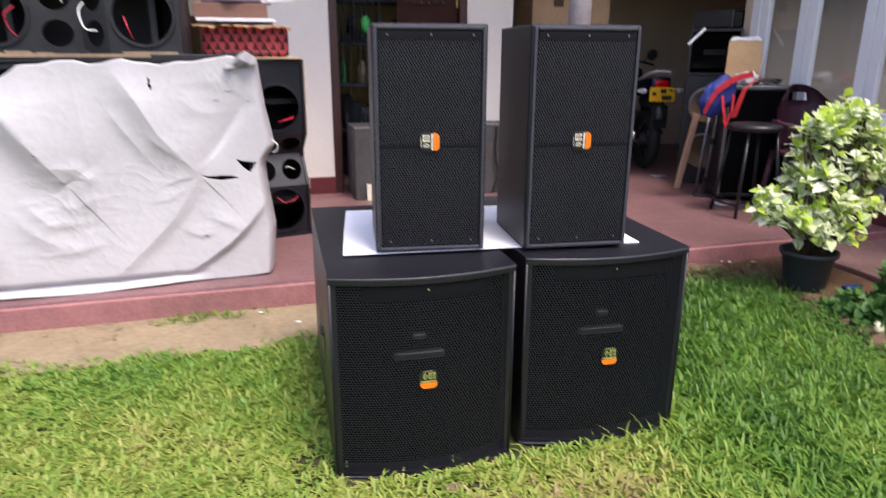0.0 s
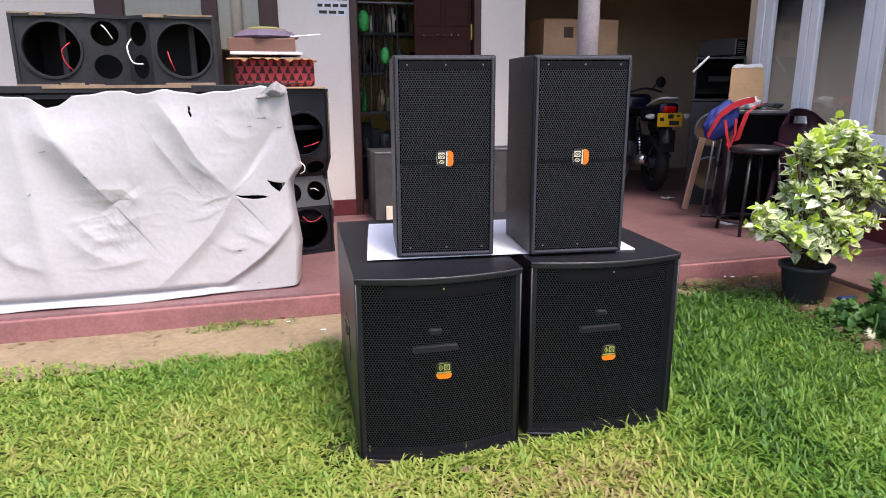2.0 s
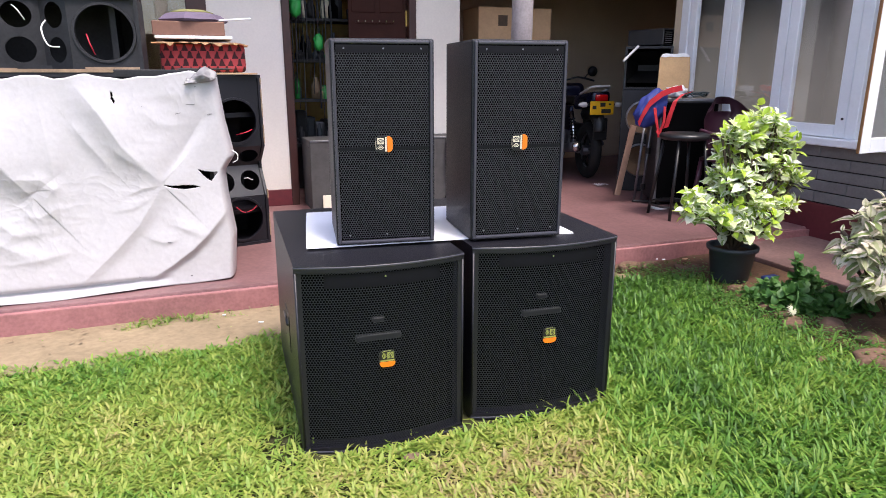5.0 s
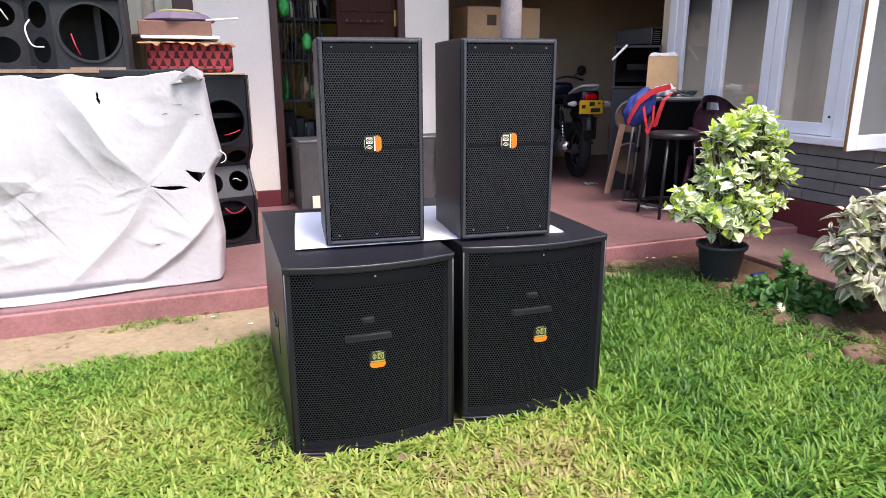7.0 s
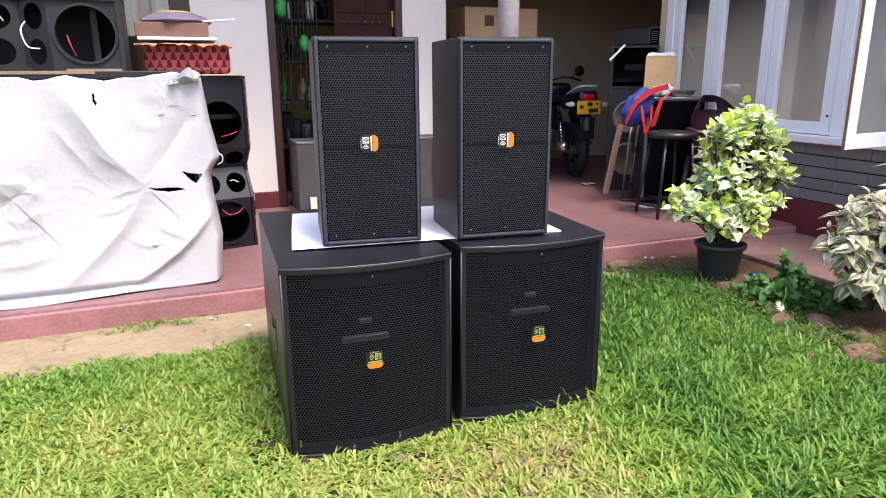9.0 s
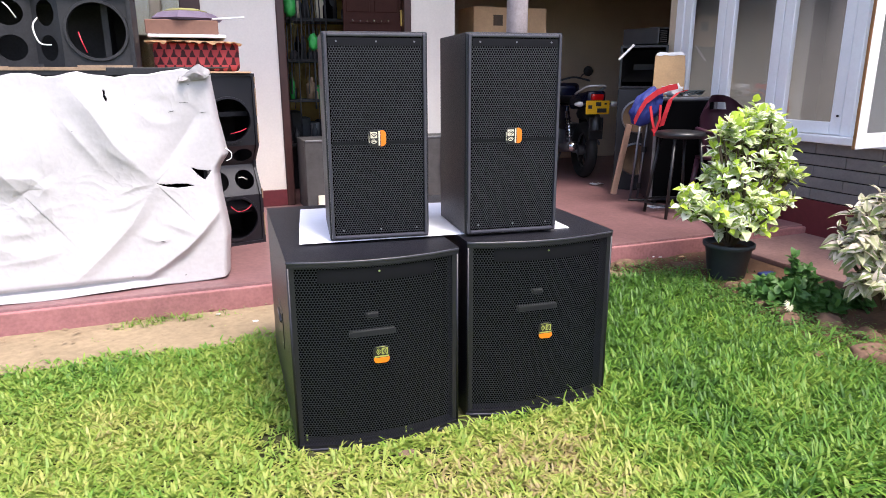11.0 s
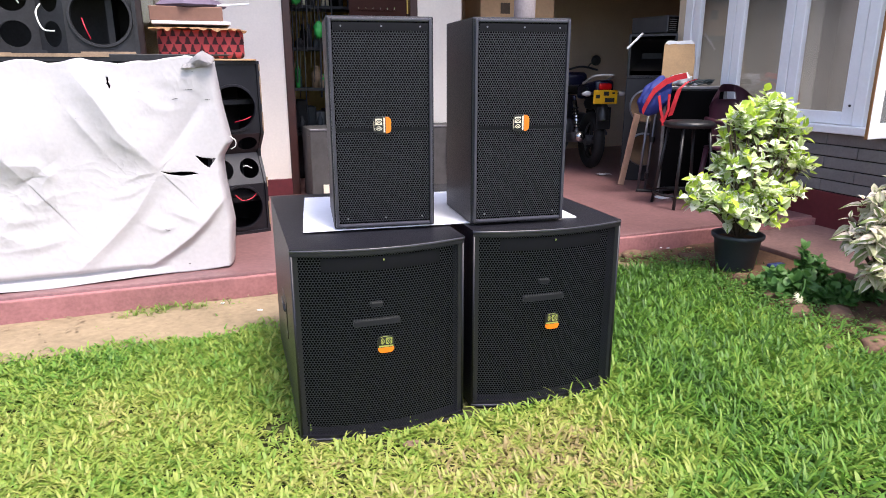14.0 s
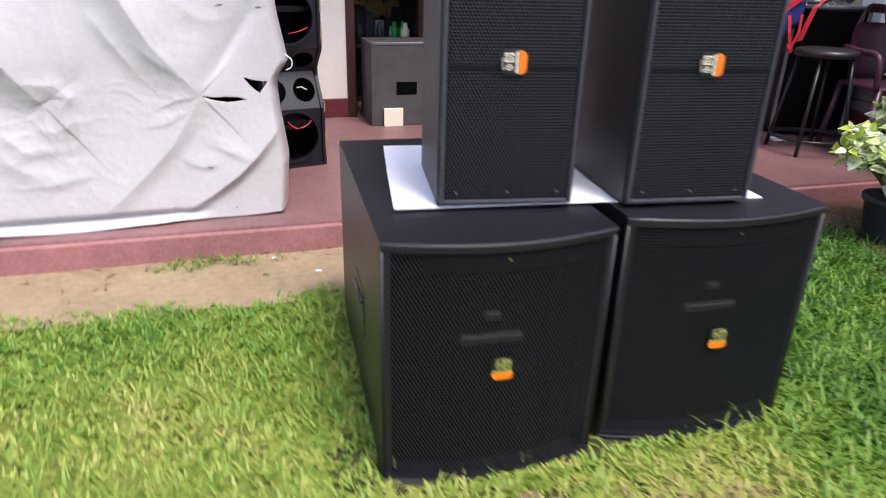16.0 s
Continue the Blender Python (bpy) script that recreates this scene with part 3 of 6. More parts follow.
# ---------------------------------------------------------------- white tarpaulin with creases and tears
# folds as lines on the hanging face (x, z): height of the fold, its reach to the left and to the right of the line's way
FOLDS = (
    (((-0.79, 1.19), (-0.69, 1.05), (-0.60, 0.88), (-0.43, 0.675)), 0.05, 0.19, 0.075),
    (((-1.34, 1.14), (-1.26, 0.99), (-1.14, 0.82), (-1.02, 0.655)), 0.08, 0.2, 0.095),
    (((-0.44, 0.65), (-0.56, 0.47), (-0.69, 0.34), (-0.91, 0.15)), 0.020, 0.035, 0.15),
    (((-0.10, 0.54), (-0.22, 0.405), (-0.306, 0.326), (-0.417, 0.25), (-0.56, 0.168)), 0.034, 0.022, 0.13),
    (((-0.42, 0.69), (-0.306, 0.85), (-0.17, 1.06)), -0.016, 0.06, 0.05),
    (((-0.42, 0.69), (-0.33, 0.78), (-0.21, 0.93)), 0.010, 0.02, 0.07),
    (((-0.82, 1.00), (-0.74, 0.88), (-0.64, 0.74)), 0.012, 0.09, 0.03),
    (((-1.226, 0.585), (-1.117, 0.473), (-0.965, 0.49)), 0.0153, 0.08, 0.0406),
    (((-1.27, 0.51), (-1.17, 0.42), (-1.06, 0.355)), 0.01403, 0.07, 0.0406),
    (((-1.19, 0.325), (-1.03, 0.335), (-0.876, 0.365)), 0.008925, 0.06, 0.0232),
    (((-1.09, 0.74), (-0.97, 0.73), (-0.92, 0.68), (-0.98, 0.61)), 0.01403, 0.03, 0.087),
    (((-1.06, 0.56), (-0.99, 0.545), (-0.89, 0.60)), 0.0102, 0.05, 0.029),
    (((-1.47, 1.17), (-1.42, 0.85), (-1.37, 0.5), (-1.34, 0.2)), 0.034, 0.09, 0.08),
    (((-0.95, 1.16), (-0.92, 0.85), (-0.9, 0.45)), 0.0135, 0.1, 0.09),
    (((-0.62, 0.62), (-0.52, 0.66), (-0.43, 0.67)), 0.006, 0.04, 0.014),
    (((-0.68, 0.55), (-0.58, 0.56), (-0.5, 0.60)), 0.00525, 0.04, 0.013),
    (((-0.64, 0.86), (-0.57, 0.80), (-0.5, 0.75)), 0.006, 0.03, 0.014),
    (((-0.40, 0.46), (-0.33, 0.43), (-0.26, 0.40)), 0.00825, 0.05, 0.016),
    (((-0.52, 0.40), (-0.45, 0.37), (-0.37, 0.385)), 0.00675, 0.04, 0.015),
    (((-0.42, 1.14), (-0.30, 1.12), (-0.2, 1.16)), 0.00675, 0.05, 0.03),
    (((-0.50, 1.06), (-0.42, 0.98), (-0.33, 0.97)), 0.00675, 0.05, 0.03),
    (((-1.9, 1.15), (-1.7, 0.8), (-1.55, 0.45)), 0.045, 0.16, 0.07),
    (((-2.4, 1.15), (-2.25, 0.8), (-2.1, 0.35)), 0.045, 0.16, 0.08),
    (((-1.62, 0.5), (-1.5, 0.38), (-1.36, 0.33)), 0.012, 0.07, 0.025),
)
TOP_EDGE = ((-3.0, 1.20), (-2.2, 1.17), (-1.5, 1.20), (-1.34, 1.194), (-1.27, 1.14), (-1.217, 1.148), (-1.144, 1.20), (-0.908, 1.226), (-0.843, 1.206), (-0.70, 1.228), (-0.544, 1.205), (-0.35, 1.226), (-0.226, 1.244), (-0.1, 1.214))
RIGHT_EDGE = ((0.143, -0.075), (0.37, -0.055), (0.60, -0.083), (0.70, -0.088), (0.735, -0.08), (0.80, -0.035), (0.99, -0.07), (1.20, -0.095))
SLIT = ((-0.425, 0.672), (-0.385, 0.654), (-0.327, 0.643), (-0.244, 0.648), (-0.27, 0.660), (-0.32, 0.664), (-0.38, 0.664))
TEAR = ((-0.253, 0.745), (-0.215, 0.731), (-0.15, 0.722), (-0.187, 0.676), (-0.215, 0.698), (-0.235, 0.722))
NICK = ((-0.622, 1.146), (-0.610, 1.14), (-0.612, 1.115), (-0.604, 1.095), (-0.612, 1.088), (-0.621, 1.11))


def inside(poly, x, z):
    odd = False
    for (xa, za), (xb, zb) in zip(poly, poly[1:] + poly[:1]):
        if (za > z) != (zb > z) and x < xa + (z - za) / (zb - za) * (xb - xa):
            odd = not odd
    return odd


def fold_height(x, z):
    """How far the folds push the sheet forward, for arrays of places on its face."""
    out = np.zeros_like(x)
    for line, amp, left, right in FOLDS:
        near = np.full_like(x, 1e9)
        height = np.zeros_like(x)
        total = len(line) - 1
        for k, ((xa, za), (xb, zb)) in enumerate(zip(line, line[1:])):
            dx, dz = xb - xa, zb - za
            t = np.clip(((x - xa) * dx + (z - za) * dz) / (dx * dx + dz * dz), 0, 1)
            px, pz = x - xa - t * dx, z - za - t * dz
            d = np.hypot(px, pz)
            side = np.where(dx * pz - dz * px > 0, left, right)
            along = (k + t) / total
            h = (0.55 * np.exp(-(d / side) ** 2) + 0.45 * np.exp(-1.8 * d / side)) * np.sin(np.pi * (0.03 + 0.94 * along)) ** 0.7
            closer = d < near
            near = np.where(closer, d, near)
            height = np.where(closer, h, height)
        out += amp * height
    return out


def crumple(x, z):
    """Small sharp wrinkles, strongest where the sheet is bunched."""
    bunched = math.exp(-(((x + 1.05) / 0.22) ** 2 + ((z - 0.5) / 0.25) ** 2)) + 0.6 * math.exp(-(((x + 0.56) / 0.15) ** 2 + ((z - 0.72) / 0.2) ** 2)) + 0.6 * math.exp(-(((x + 0.35) / 0.2) ** 2 + ((z - 0.42) / 0.12) ** 2)) + 0.4 * math.exp(-(((x + 0.35) / 0.2) ** 2 + ((z - 1.08) / 0.1) ** 2))
    wx, wz = x + 0.03 * noise.noise((x * 6, z * 6, 4.0)), z + 0.03 * noise.noise((x * 6, z * 6, 8.0))
    a = 1 - abs(noise.noise((wx * 7 + 4 * wz, wz * 13 - wx * 2, 9.0))) ** 0.6
    b = 1 - abs(noise.noise((wx * 14 - 8 * wz, wz * 24 + wx * 6, 3.0))) ** 0.6
    c = 1 - abs(noise.noise((wx * 30 - 9 * wz, wz * 44 + wx * 12, 5.0))) ** 0.7
    return (0.0034 * a + 0.0021 * b) * (0.4 + 0.9 * bunched) + 0.0006 * c * (0.5 + bunched) + 0.012 * noise.noise((x * 2.3, z * 2.0, 1.0))


def tarp_place(x, z, v, push):
    """Depth of the sheet at a place on its face; v runs from the top edge to the hem."""
    y = 1.745 - 0.10 * v ** 1.5 + 0.03 * (x + 0.6) * v + 0.012 * math.sin(x * 2.1 + 0.4)
    y -= 0.9 * push * min(1, 0.35 + 4 * v)
    y -= crumple(x, z)
    hang = min(1, max(0, (-0.42 - x) / 0.25))
    foot = z - FLOOR_Z
    y += hang * (0.03 * math.exp(-((foot - 0.042) / 0.014) ** 2) - 0.028 * max(0, 1 - foot / 0.034))
    return y


def tarpaulin():
    nx, nz = 460, 170
    u = np.concatenate([np.linspace(0, 0.62, 120, endpoint=False), np.linspace(0.62, 1, nx - 119)])
    v = np.concatenate([np.linspace(0, 0.42, 50, endpoint=False), np.linspace(0.42, 0.58, 54, endpoint=False), np.linspace(0.58, 1, nz - 103)])
    uu, vv = np.meshgrid(u, v)
    flat = -3.0 + 2.93 * uu
    top = np.interp(flat, *zip(*TOP_EDGE)) + 0.004 * np.sin(flat * 37) * np.sin(flat * 11)
    bottom = FLOOR_Z + 0.006 + 0.004 * np.sin(flat * 9 + 1) + 0.03 * np.clip(flat + 0.3, 0, 1)
    z = top + (bottom - top) * vv
    x = -3.0 + (np.interp(z, *zip(*RIGHT_EDGE)) + 3.0) * uu
    push = fold_height(x, z)
    back = np.clip((uu - 0.978) / 0.022, 0, 1) ** 2
    bm = bmesh.new()
    rows = []
    for j in range(nz + 1):
        row = []
        for i in range(nx + 1):
            y = tarp_place(x[j, i], z[j, i], vv[j, i], push[j, i]) + 0.2 * back[j, i] * (0.25 + 0.75 * vv[j, i])
            row.append(bm.verts.new((x[j, i] - 0.015 * back[j, i], y, z[j, i])))
        rows.append(row)
    for j in range(nz):
        for i in range(nx):
            q = (rows[j][i], rows[j + 1][i], rows[j + 1][i + 1], rows[j][i + 1])
            c = (q[0].co + q[2].co) / 2
            if c.x > -0.7 and any(inside(hole, c.x, c.z) for hole in (SLIT, TEAR, NICK)):
                continue
            bm.faces.new(q)
    loose = [w for w in bm.verts if not w.link_faces]
    bmesh.ops.delete(bm, geom=loose, context="VERTS")
    return thicken(bm, 0.0012)


tarp = tagged(part("tarpaulin", tarpaulin(), TARP, smooth=True), "creased torn white plastic tarpaulin over stacked cabinets", "tarpaulin")
for x, z, run, turn in ((-0.486, 1.069, 0.006, 0), (-0.255, 1.076, 0.075, 3), (-0.32, 1.032, 0.045, 12), (-0.165, 1.025, 0.04, 2), (-0.225, 1.166, 0.012, -40), (-0.42, 0.370, 0.036, -14), (-0.33, 0.180, 0.014, 10), (-0.584, 0.203, 0.01, -30), (-0.777, 0.948, 0.006, 0), (-1.32, 0.93, 0.05, 12), (-1.40, 0.72, 0.03, 35), (-1.13, 0.80, 0.03, -25)):
    push = float(fold_height(np.array([x]), np.array([z]))[0])
    y = tarp_place(x, z, (1.215 - z) / 1.07, push)
    part("nick", box(-run * 0.3, run * 0.3, -0.003, 0.001, -0.0008, 0.0008), INSIDE, tarp, "small dark nick", Matrix.Translation((x, y, z)) @ pose(0, 0, 0, 0, -turn, 0))
# a corner of the sheet folded up and bunched over the board's end
bm = bmesh.new()
rows = []
for j in range(19):
    v = j / 18
    row = []
    for i in range(31):
        u = i / 30
        peak = max(0.0, 1 - abs(u - 0.62) / 0.5) ** 0.8
        top = 1.212 + 0.058 * peak
        x = -0.27 + 0.15 * u + 0.02 * (v - 0.5) + 0.006 * noise.noise((u * 5, v * 5, 1.0))
        z = 1.175 + 0.02 * u + (top - 1.175 - 0.02 * u) * v
        y = 1.722 - 0.014 * math.sin(u * 9 + 5 * v) * math.sin(math.pi * u) - 0.02 * math.sin(math.pi * v) * peak - 0.012 * abs(noise.noise((u * 6 + 3 * v, v * 4, 2.0))) + 0.03 * v * v
        row.append(bm.verts.new((x, y, z)))
    rows.append(row)
for j in range(18):
    for i in range(30):
        bm.faces.new((rows[j][i], rows[j][i + 1], rows[j + 1][i + 1], rows[j + 1][i]))
part("bunched_corner", thicken(bm, 0.002), TARP, tarp, "bunched corner of the sheet", smooth=True)
part("tie_rope", wire([(-0.07, 1.72, 0.835), (-0.045, 1.70, 0.815), (-0.047, 1.70, 0.785), (-0.07, 1.715, 0.77)], 0.003), WHITE_WIRE, tarp, "white cord loop", smooth=True)

# ---------------------------------------------------------------- pile on the standing cabinet


def patterned_red():
    m = mat("red patterned cushion cloth", (0.42, 0.03, 0.03), 0.8)
    nt = m.node_tree
    co = nt.nodes.new("ShaderNodeNewGeometry")
    sep = nt.nodes.new("ShaderNodeSeparateXYZ")
    nt.links.new(co.outputs["Position"], sep.inputs[0])

    def mn(op, *vals):
        n = nt.nodes.new("ShaderNodeMath")
        n.operation = op
        for k, v in enumerate(vals):
            if isinstance(v, (int, float)):
                n.inputs[k].default_value = v
            else:
                nt.links.new(v, n.inputs[k])
        return n.outputs[0]

    nz = nt.nodes.new("ShaderNodeTexNoise")
    nz.inputs["Scale"].default_value = 30
    nt.links.new(co.outputs["Position"], nz.inputs["Vector"])
    zz = mn("DIVIDE", sep.outputs["Z"], 0.044)
    xx = mn("ADD", mn("DIVIDE", sep.outputs["X"], 0.052), mn("MULTIPLY", mn("FLOOR", zz), 0.5))
    across = mn("ABSOLUTE", mn("SUBTRACT", mn("FRACT", xx), 0.5))
    gap = mn("SUBTRACT", across, mn("MULTIPLY", mn("SUBTRACT", 1.0, mn("FRACT", zz)), 0.3))
    gap = mn("ADD", gap, mn("MULTIPLY", mn("SUBTRACT", nz.outputs["Fac"], 0.5), 0.35))
    ramp = nt.nodes.new("ShaderNodeValToRGB")
    e = ramp.color_ramp.elements
    e[0].position, e[1].position = 0.0, 0.1
    e[0].color, e[1].color = (0.04, 0.006, 0.009, 1), (0.4, 0.05, 0.055, 1)
    nt.links.new(gap, ramp.inputs["Fac"])
    nt.links.new(ramp.outputs["Color"], nt.nodes["Principled BSDF"].inputs["Base Color"])
    return m


tagged(part("cardboard_sheet", box(-0.21, 0.15, 2.37, 2.88, 1.226, 1.236, 0.002), CARD), "bent brown cardboard under the red cushion", "cardboard")
ob = tagged(part("cushion", box(-0.40, 0.09, 2.42, 2.86, 1.238, 1.405, 0.03, 3), patterned_red(), smooth=True), "red and black patterned cushion block", "cushion")
part("piping", wire([(-0.39, 2.43, 1.262), (-0.15, 2.42, 1.257), (0.08, 2.43, 1.262)], 0.006), DULL_BLACK, ob)
bm = sheet(lambda u, v: -0.44 + 0.55 * u + 0.012 * noise.noise((u * 3, v * 9, 0)), lambda u, v: 2.37 + 0.5 * v + (1 - v) * 0.035 * noise.noise((u * 14, 0, 2)), lambda x, y: 1.414 + 0.010 * noise.noise((x * 11, y * 7, 0)) - 0.35 * max(0, x - 0.06) - 0.5 * max(0, 2.39 - y) * (1 + noise.noise((x * 25, 0, 0))), 60, 14)
tagged(part("straw_mat", thicken(bm, 0.014), CARD), "ragged straw coloured sheet on the cushion", "mat")
tagged(part("board", box(-0.42, 0.02, 2.42, 2.8, 1.433, 1.452, 0.003), WHITE), "white board lying on the pile", "board")
tagged(part("carton", box(-0.43, -0.02, 2.44, 2.8, 1.454, 1.535, 0.004), mat("reddish brown carton", (0.2, 0.1, 0.07), 0.75, 0, 5, 0.8)), "flat reddish brown carton on the pile", "carton")
bm = lathe([(0.004, 0.075), (0.08, 0.07), (0.17, 0.045), (0.215, 0.012), (0.2, -0.0), (0.004, 0.0)], 7, center=(-0.2, 2.62, 1.538))
hat = tagged(part("cushion", bm, mat("dull purple cloth", (0.13, 0.1, 0.15), 0.85, 0, 8, 0.7)), "purple and olive panelled round cushion on a carton", "cushion")
part("olive_panel", lathe([(0.004, 0.079), (0.085, 0.0735), (0.13, 0.061), (0.13, 0.056)], 7, center=(-0.2, 2.62, 1.538)), mat("olive cloth", (0.25, 0.24, 0.08), 0.85, 0, 8, 0.7), hat)
tagged(part("stick", tube((-0.12, 2.5, 1.541), (0.14, 2.5, 1.562), 0.006), WHITE), "thin white plastic rod lying on the carton", "rod")

# ---------------------------------------------------------------- door, window and notice in the house wall
door = thing("door_1", pose(0, 0, 0), "dark red brown doorway with a half-open leaf", "door", kind="structure")
part("jamb", box(DX0 - 0.01, DX0 + 0.055, W - 0.02, W + T + 0.01, FLOOR_Z, 2.2, 0.006), DOOR_WOOD, door)
part("jamb", box(DX1 - 0.055, DX1 + 0.01, W - 0.02, W + T + 0.01, FLOOR_Z, 2.2, 0.006), DOOR_WOOD, door)
part("head", box(DX0 - 0.01, DX1 + 0.01, W - 0.02, W + T + 0.01, 2.2, 2.27, 0.006), DOOR_WOOD, door)
leaf = part("door_leaf", box(-0.5, 0, 0, 0.035, FLOOR_Z + 0.01, 2.19, 0.004), LEAF_WOOD, door, "dark brown panelled door leaf", pose(DX1 - 0.06, W + 0.05, 0, 0, 0, -8))
part("hook_rail", box(-0.44, -0.1, -0.012, 0, 1.655, 1.675), LEAF_WOOD, leaf)
for k in range(6):
    part("coat_hook", wire([(-0.42 + 0.06 * k, -0.012, 1.672), (-0.42 + 0.06 * k, -0.035, 1.662), (-0.42 + 0.06 * k, -0.04, 1.675)], 0.004), CHROME, leaf)
for x0 in (-0.47, -0.23):
    part("door_panel", box(x0, x0 + 0.2, -0.008, 0.0, 1.74, 2.1, 0.004), LEAF_WOOD, leaf)
part("hinge", tube((0.0, -0.006, 1.63), (0.0, -0.006, 1.76), 0.011), BRASS, leaf)
part("door_leaf", box(0, 0.5, 0, 0.035, FLOOR_Z + 0.01, 2.19, 0.004), LEAF_WOOD, door, "", pose(DX0 + 0.055, W + T, 0, 0, 0, 82))

win = thing("window_1", pose(0, 0, 0), "brown framed window with pale yellow curtains", "window", kind="structure")
for x0, x1 in ((-1.42, -1.22), (-0.66, -0.54), (-0.23, -0.08)):
    part("window_frame", box(x0, x1, W - 0.012, W + 0.08, 1.05, 2.3, 0.005), DOOR_WOOD, win)
part("window_frame", box(-1.22, -0.08, W - 0.01, W + 0.08, 1.05, 1.12, 0.004), DOOR_WOOD, win)
part("window_frame", box(-1.22, -0.08, W - 0.01, W + 0.08, 2.23, 2.3, 0.004), DOOR_WOOD, win)
for x0, x1 in ((-1.22, -0.66), (-0.54, -0.23)):
    part("pane", box(x0, x1, W + 0.03, W + 0.034, 1.12, 2.23), GLASS, win).visible_shadow = False


def curtain(x0, x1, y, z0, z1, folds, depth, along_y=False):
    bm = bmesh.new()
    n = folds * 8
    lo, hi = [], []
    for i in range(n + 1):
        u = i / n
        d = depth * math.sin(u * folds * math.tau) + depth * 0.4 * math.sin(u * folds * 2.3 * math.tau + 1)
        s = x0 + (x1 - x0) * u
        p = (y + d, s) if along_y else (s, y + d)
        lo.append(bm.verts.new((*p, z0)))
        hi.append(bm.verts.new((*p, z1)))
    for i in range(n):
        bm.faces.new((lo[i], lo[i + 1], hi[i + 1], hi[i]))
    return thicken(bm, 0.002)


tagged(part("curtain", curtain(-1.4, -0.1, W + 0.14, 1.0, 2.35, 14, 0.012), CURTAIN_Y, smooth=True), "pale yellow gathered curtain behind the window", "curtain")
tagged(part("lace_roll", tube((-0.4, W - 0.06, 1.55), (-0.4, W - 0.06, 2.28), 0.045, seg=20), grille_mat("white lace net", 0.014, (0.6, 0.55, 0.42), 0.3), smooth=True), "rolled pale lace netting hanging in front of the window", "netting")

notice = tagged(part("notice", box(0.2, 0.5, W - 0.004, W - 0.001, 1.80, 2.12), WHITE), "white paper notice pasted on the wall", "notice")
for k in range(5):
    z = 1.815 + 0.052 * k
    x = 0.245 - 0.01 * (k % 2)
    while x < 0.46:
        wd = random.uniform(0.03, 0.07)
        part("writing_bar", box(x, min(x + wd, 0.475), W - 0.006, W - 0.004, z, z + 0.024), PLASTIC, notice)
        x += wd + 0.016

# things inside the doorway
rack = thing("shelf_rack", pose(0.84, 4.16, FLOOR_Z), "dark metal shelf rack crowded with small things", "shelf")
for x in (-0.25, 0.5):
    for y in (0, 0.3):
        part("post", box(x, x + 0.03, y, y + 0.03, 0, 2.0), PLASTIC, rack)
for z in (0.45, 0.85, 1.2, 1.55):
    part("shelf", box(-0.25, 0.53, 0, 0.33, z, z + 0.025), DULL_BLACK, rack)
for k in range(60):
    z = (0.475, 0.875, 1.225, 1.575)[k % 4]
    x, r, hh = random.uniform(-0.2, 0.45), random.uniform(0.02, 0.05), random.uniform(0.07, 0.24)
    mt = random.choice((DULL_BLACK, INSIDE, STEEL, GREEN_BAG, RAW_WOOD, DULL_BLACK, CREAM, POT))
    jar = tagged(part("bottle", lathe([(r * 0.1, 0), (r, 0.0), (r, hh * 0.65), (r * 0.5, hh * 0.8), (r * 0.45, hh), (r * 0.1, hh)], 10, center=(0.84 + x, 4.16 + random.uniform(0.05, 0.25), FLOOR_Z + z)), mt, smooth=True), "small container standing on the dark rack", "container", "things on the rack")
for k, x in enumerate((0.58, 0.61, 0.645, 0.67, 0.7, 0.735, 0.77, 0.8, 0.84, 0.87, 0.9, 0.95)):
    tagged(part("hanging_rod", wire([(x, 4.06, 1.95), (x + 0.008, 4.055, 1.6), (x - 0.006 * (k % 4), 4.06, 1.32 - 0.13 * (k % 5))], 0.0035 + 0.0025 * (k % 3)), DULL_BLACK, smooth=True), "thin dark rod hanging in the doorway", "rod", "hanging rods")
tagged(part("hang_rail", tube((-3.0, 4.06, 1.95), (1.85, 4.06, 1.95), 0.012), STEEL), "steel rail across the dark room", "rail")
for px, pz, r in ((0.645, 1.79, 0.075), (0.83, 1.5, 0.06)):
    bm = bmesh.new()
    bmesh.ops.create_icosphere(bm, subdivisions=3, radius=1)
    for v in bm.verts:
        v.co = Vector((v.co.x * r * 0.7, v.co.y * r * 0.6, v.co.z * r * 1.25)) * (0.85 + 0.5 * abs(noise.noise(v.co * 3))) + Vector((px, 4.0, pz))
    bag = tagged(part("plastic_bag", bm, GREEN_BAG, smooth=True), "crumpled bright green plastic bag hanging in the doorway", "bag", "green bags")
    part("bag_string", tube((px, 4.0, pz + r), (px, 4.06, 1.95), 0.003, seg=6), DULL_BLACK, bag)
tagged(part("work_bench", box(0.45, 1.45, 4.55, 5.05, FLOOR_Z, 0.62, 0.02, 2), DULL_BLACK), "dark low bench inside the room", "bench")
for k in range(9):
    sx, sz = random.uniform(0.06, 0.12), random.uniform(0.06, 0.22)
    x = 0.56 + 0.09 * k
    tagged(part("machine_part", box(x - sx / 2, x + sx / 2, 4.6, 4.6 + random.uniform(0.12, 0.3), 0.622, 0.622 + 2 * sz, 0.02, 2), random.choice((DULL_BLACK, POT, STEEL, DULL_BLACK))), "dark machine part on the bench", "machine part", "parts on the bench")
# grey cabinets in the doorway


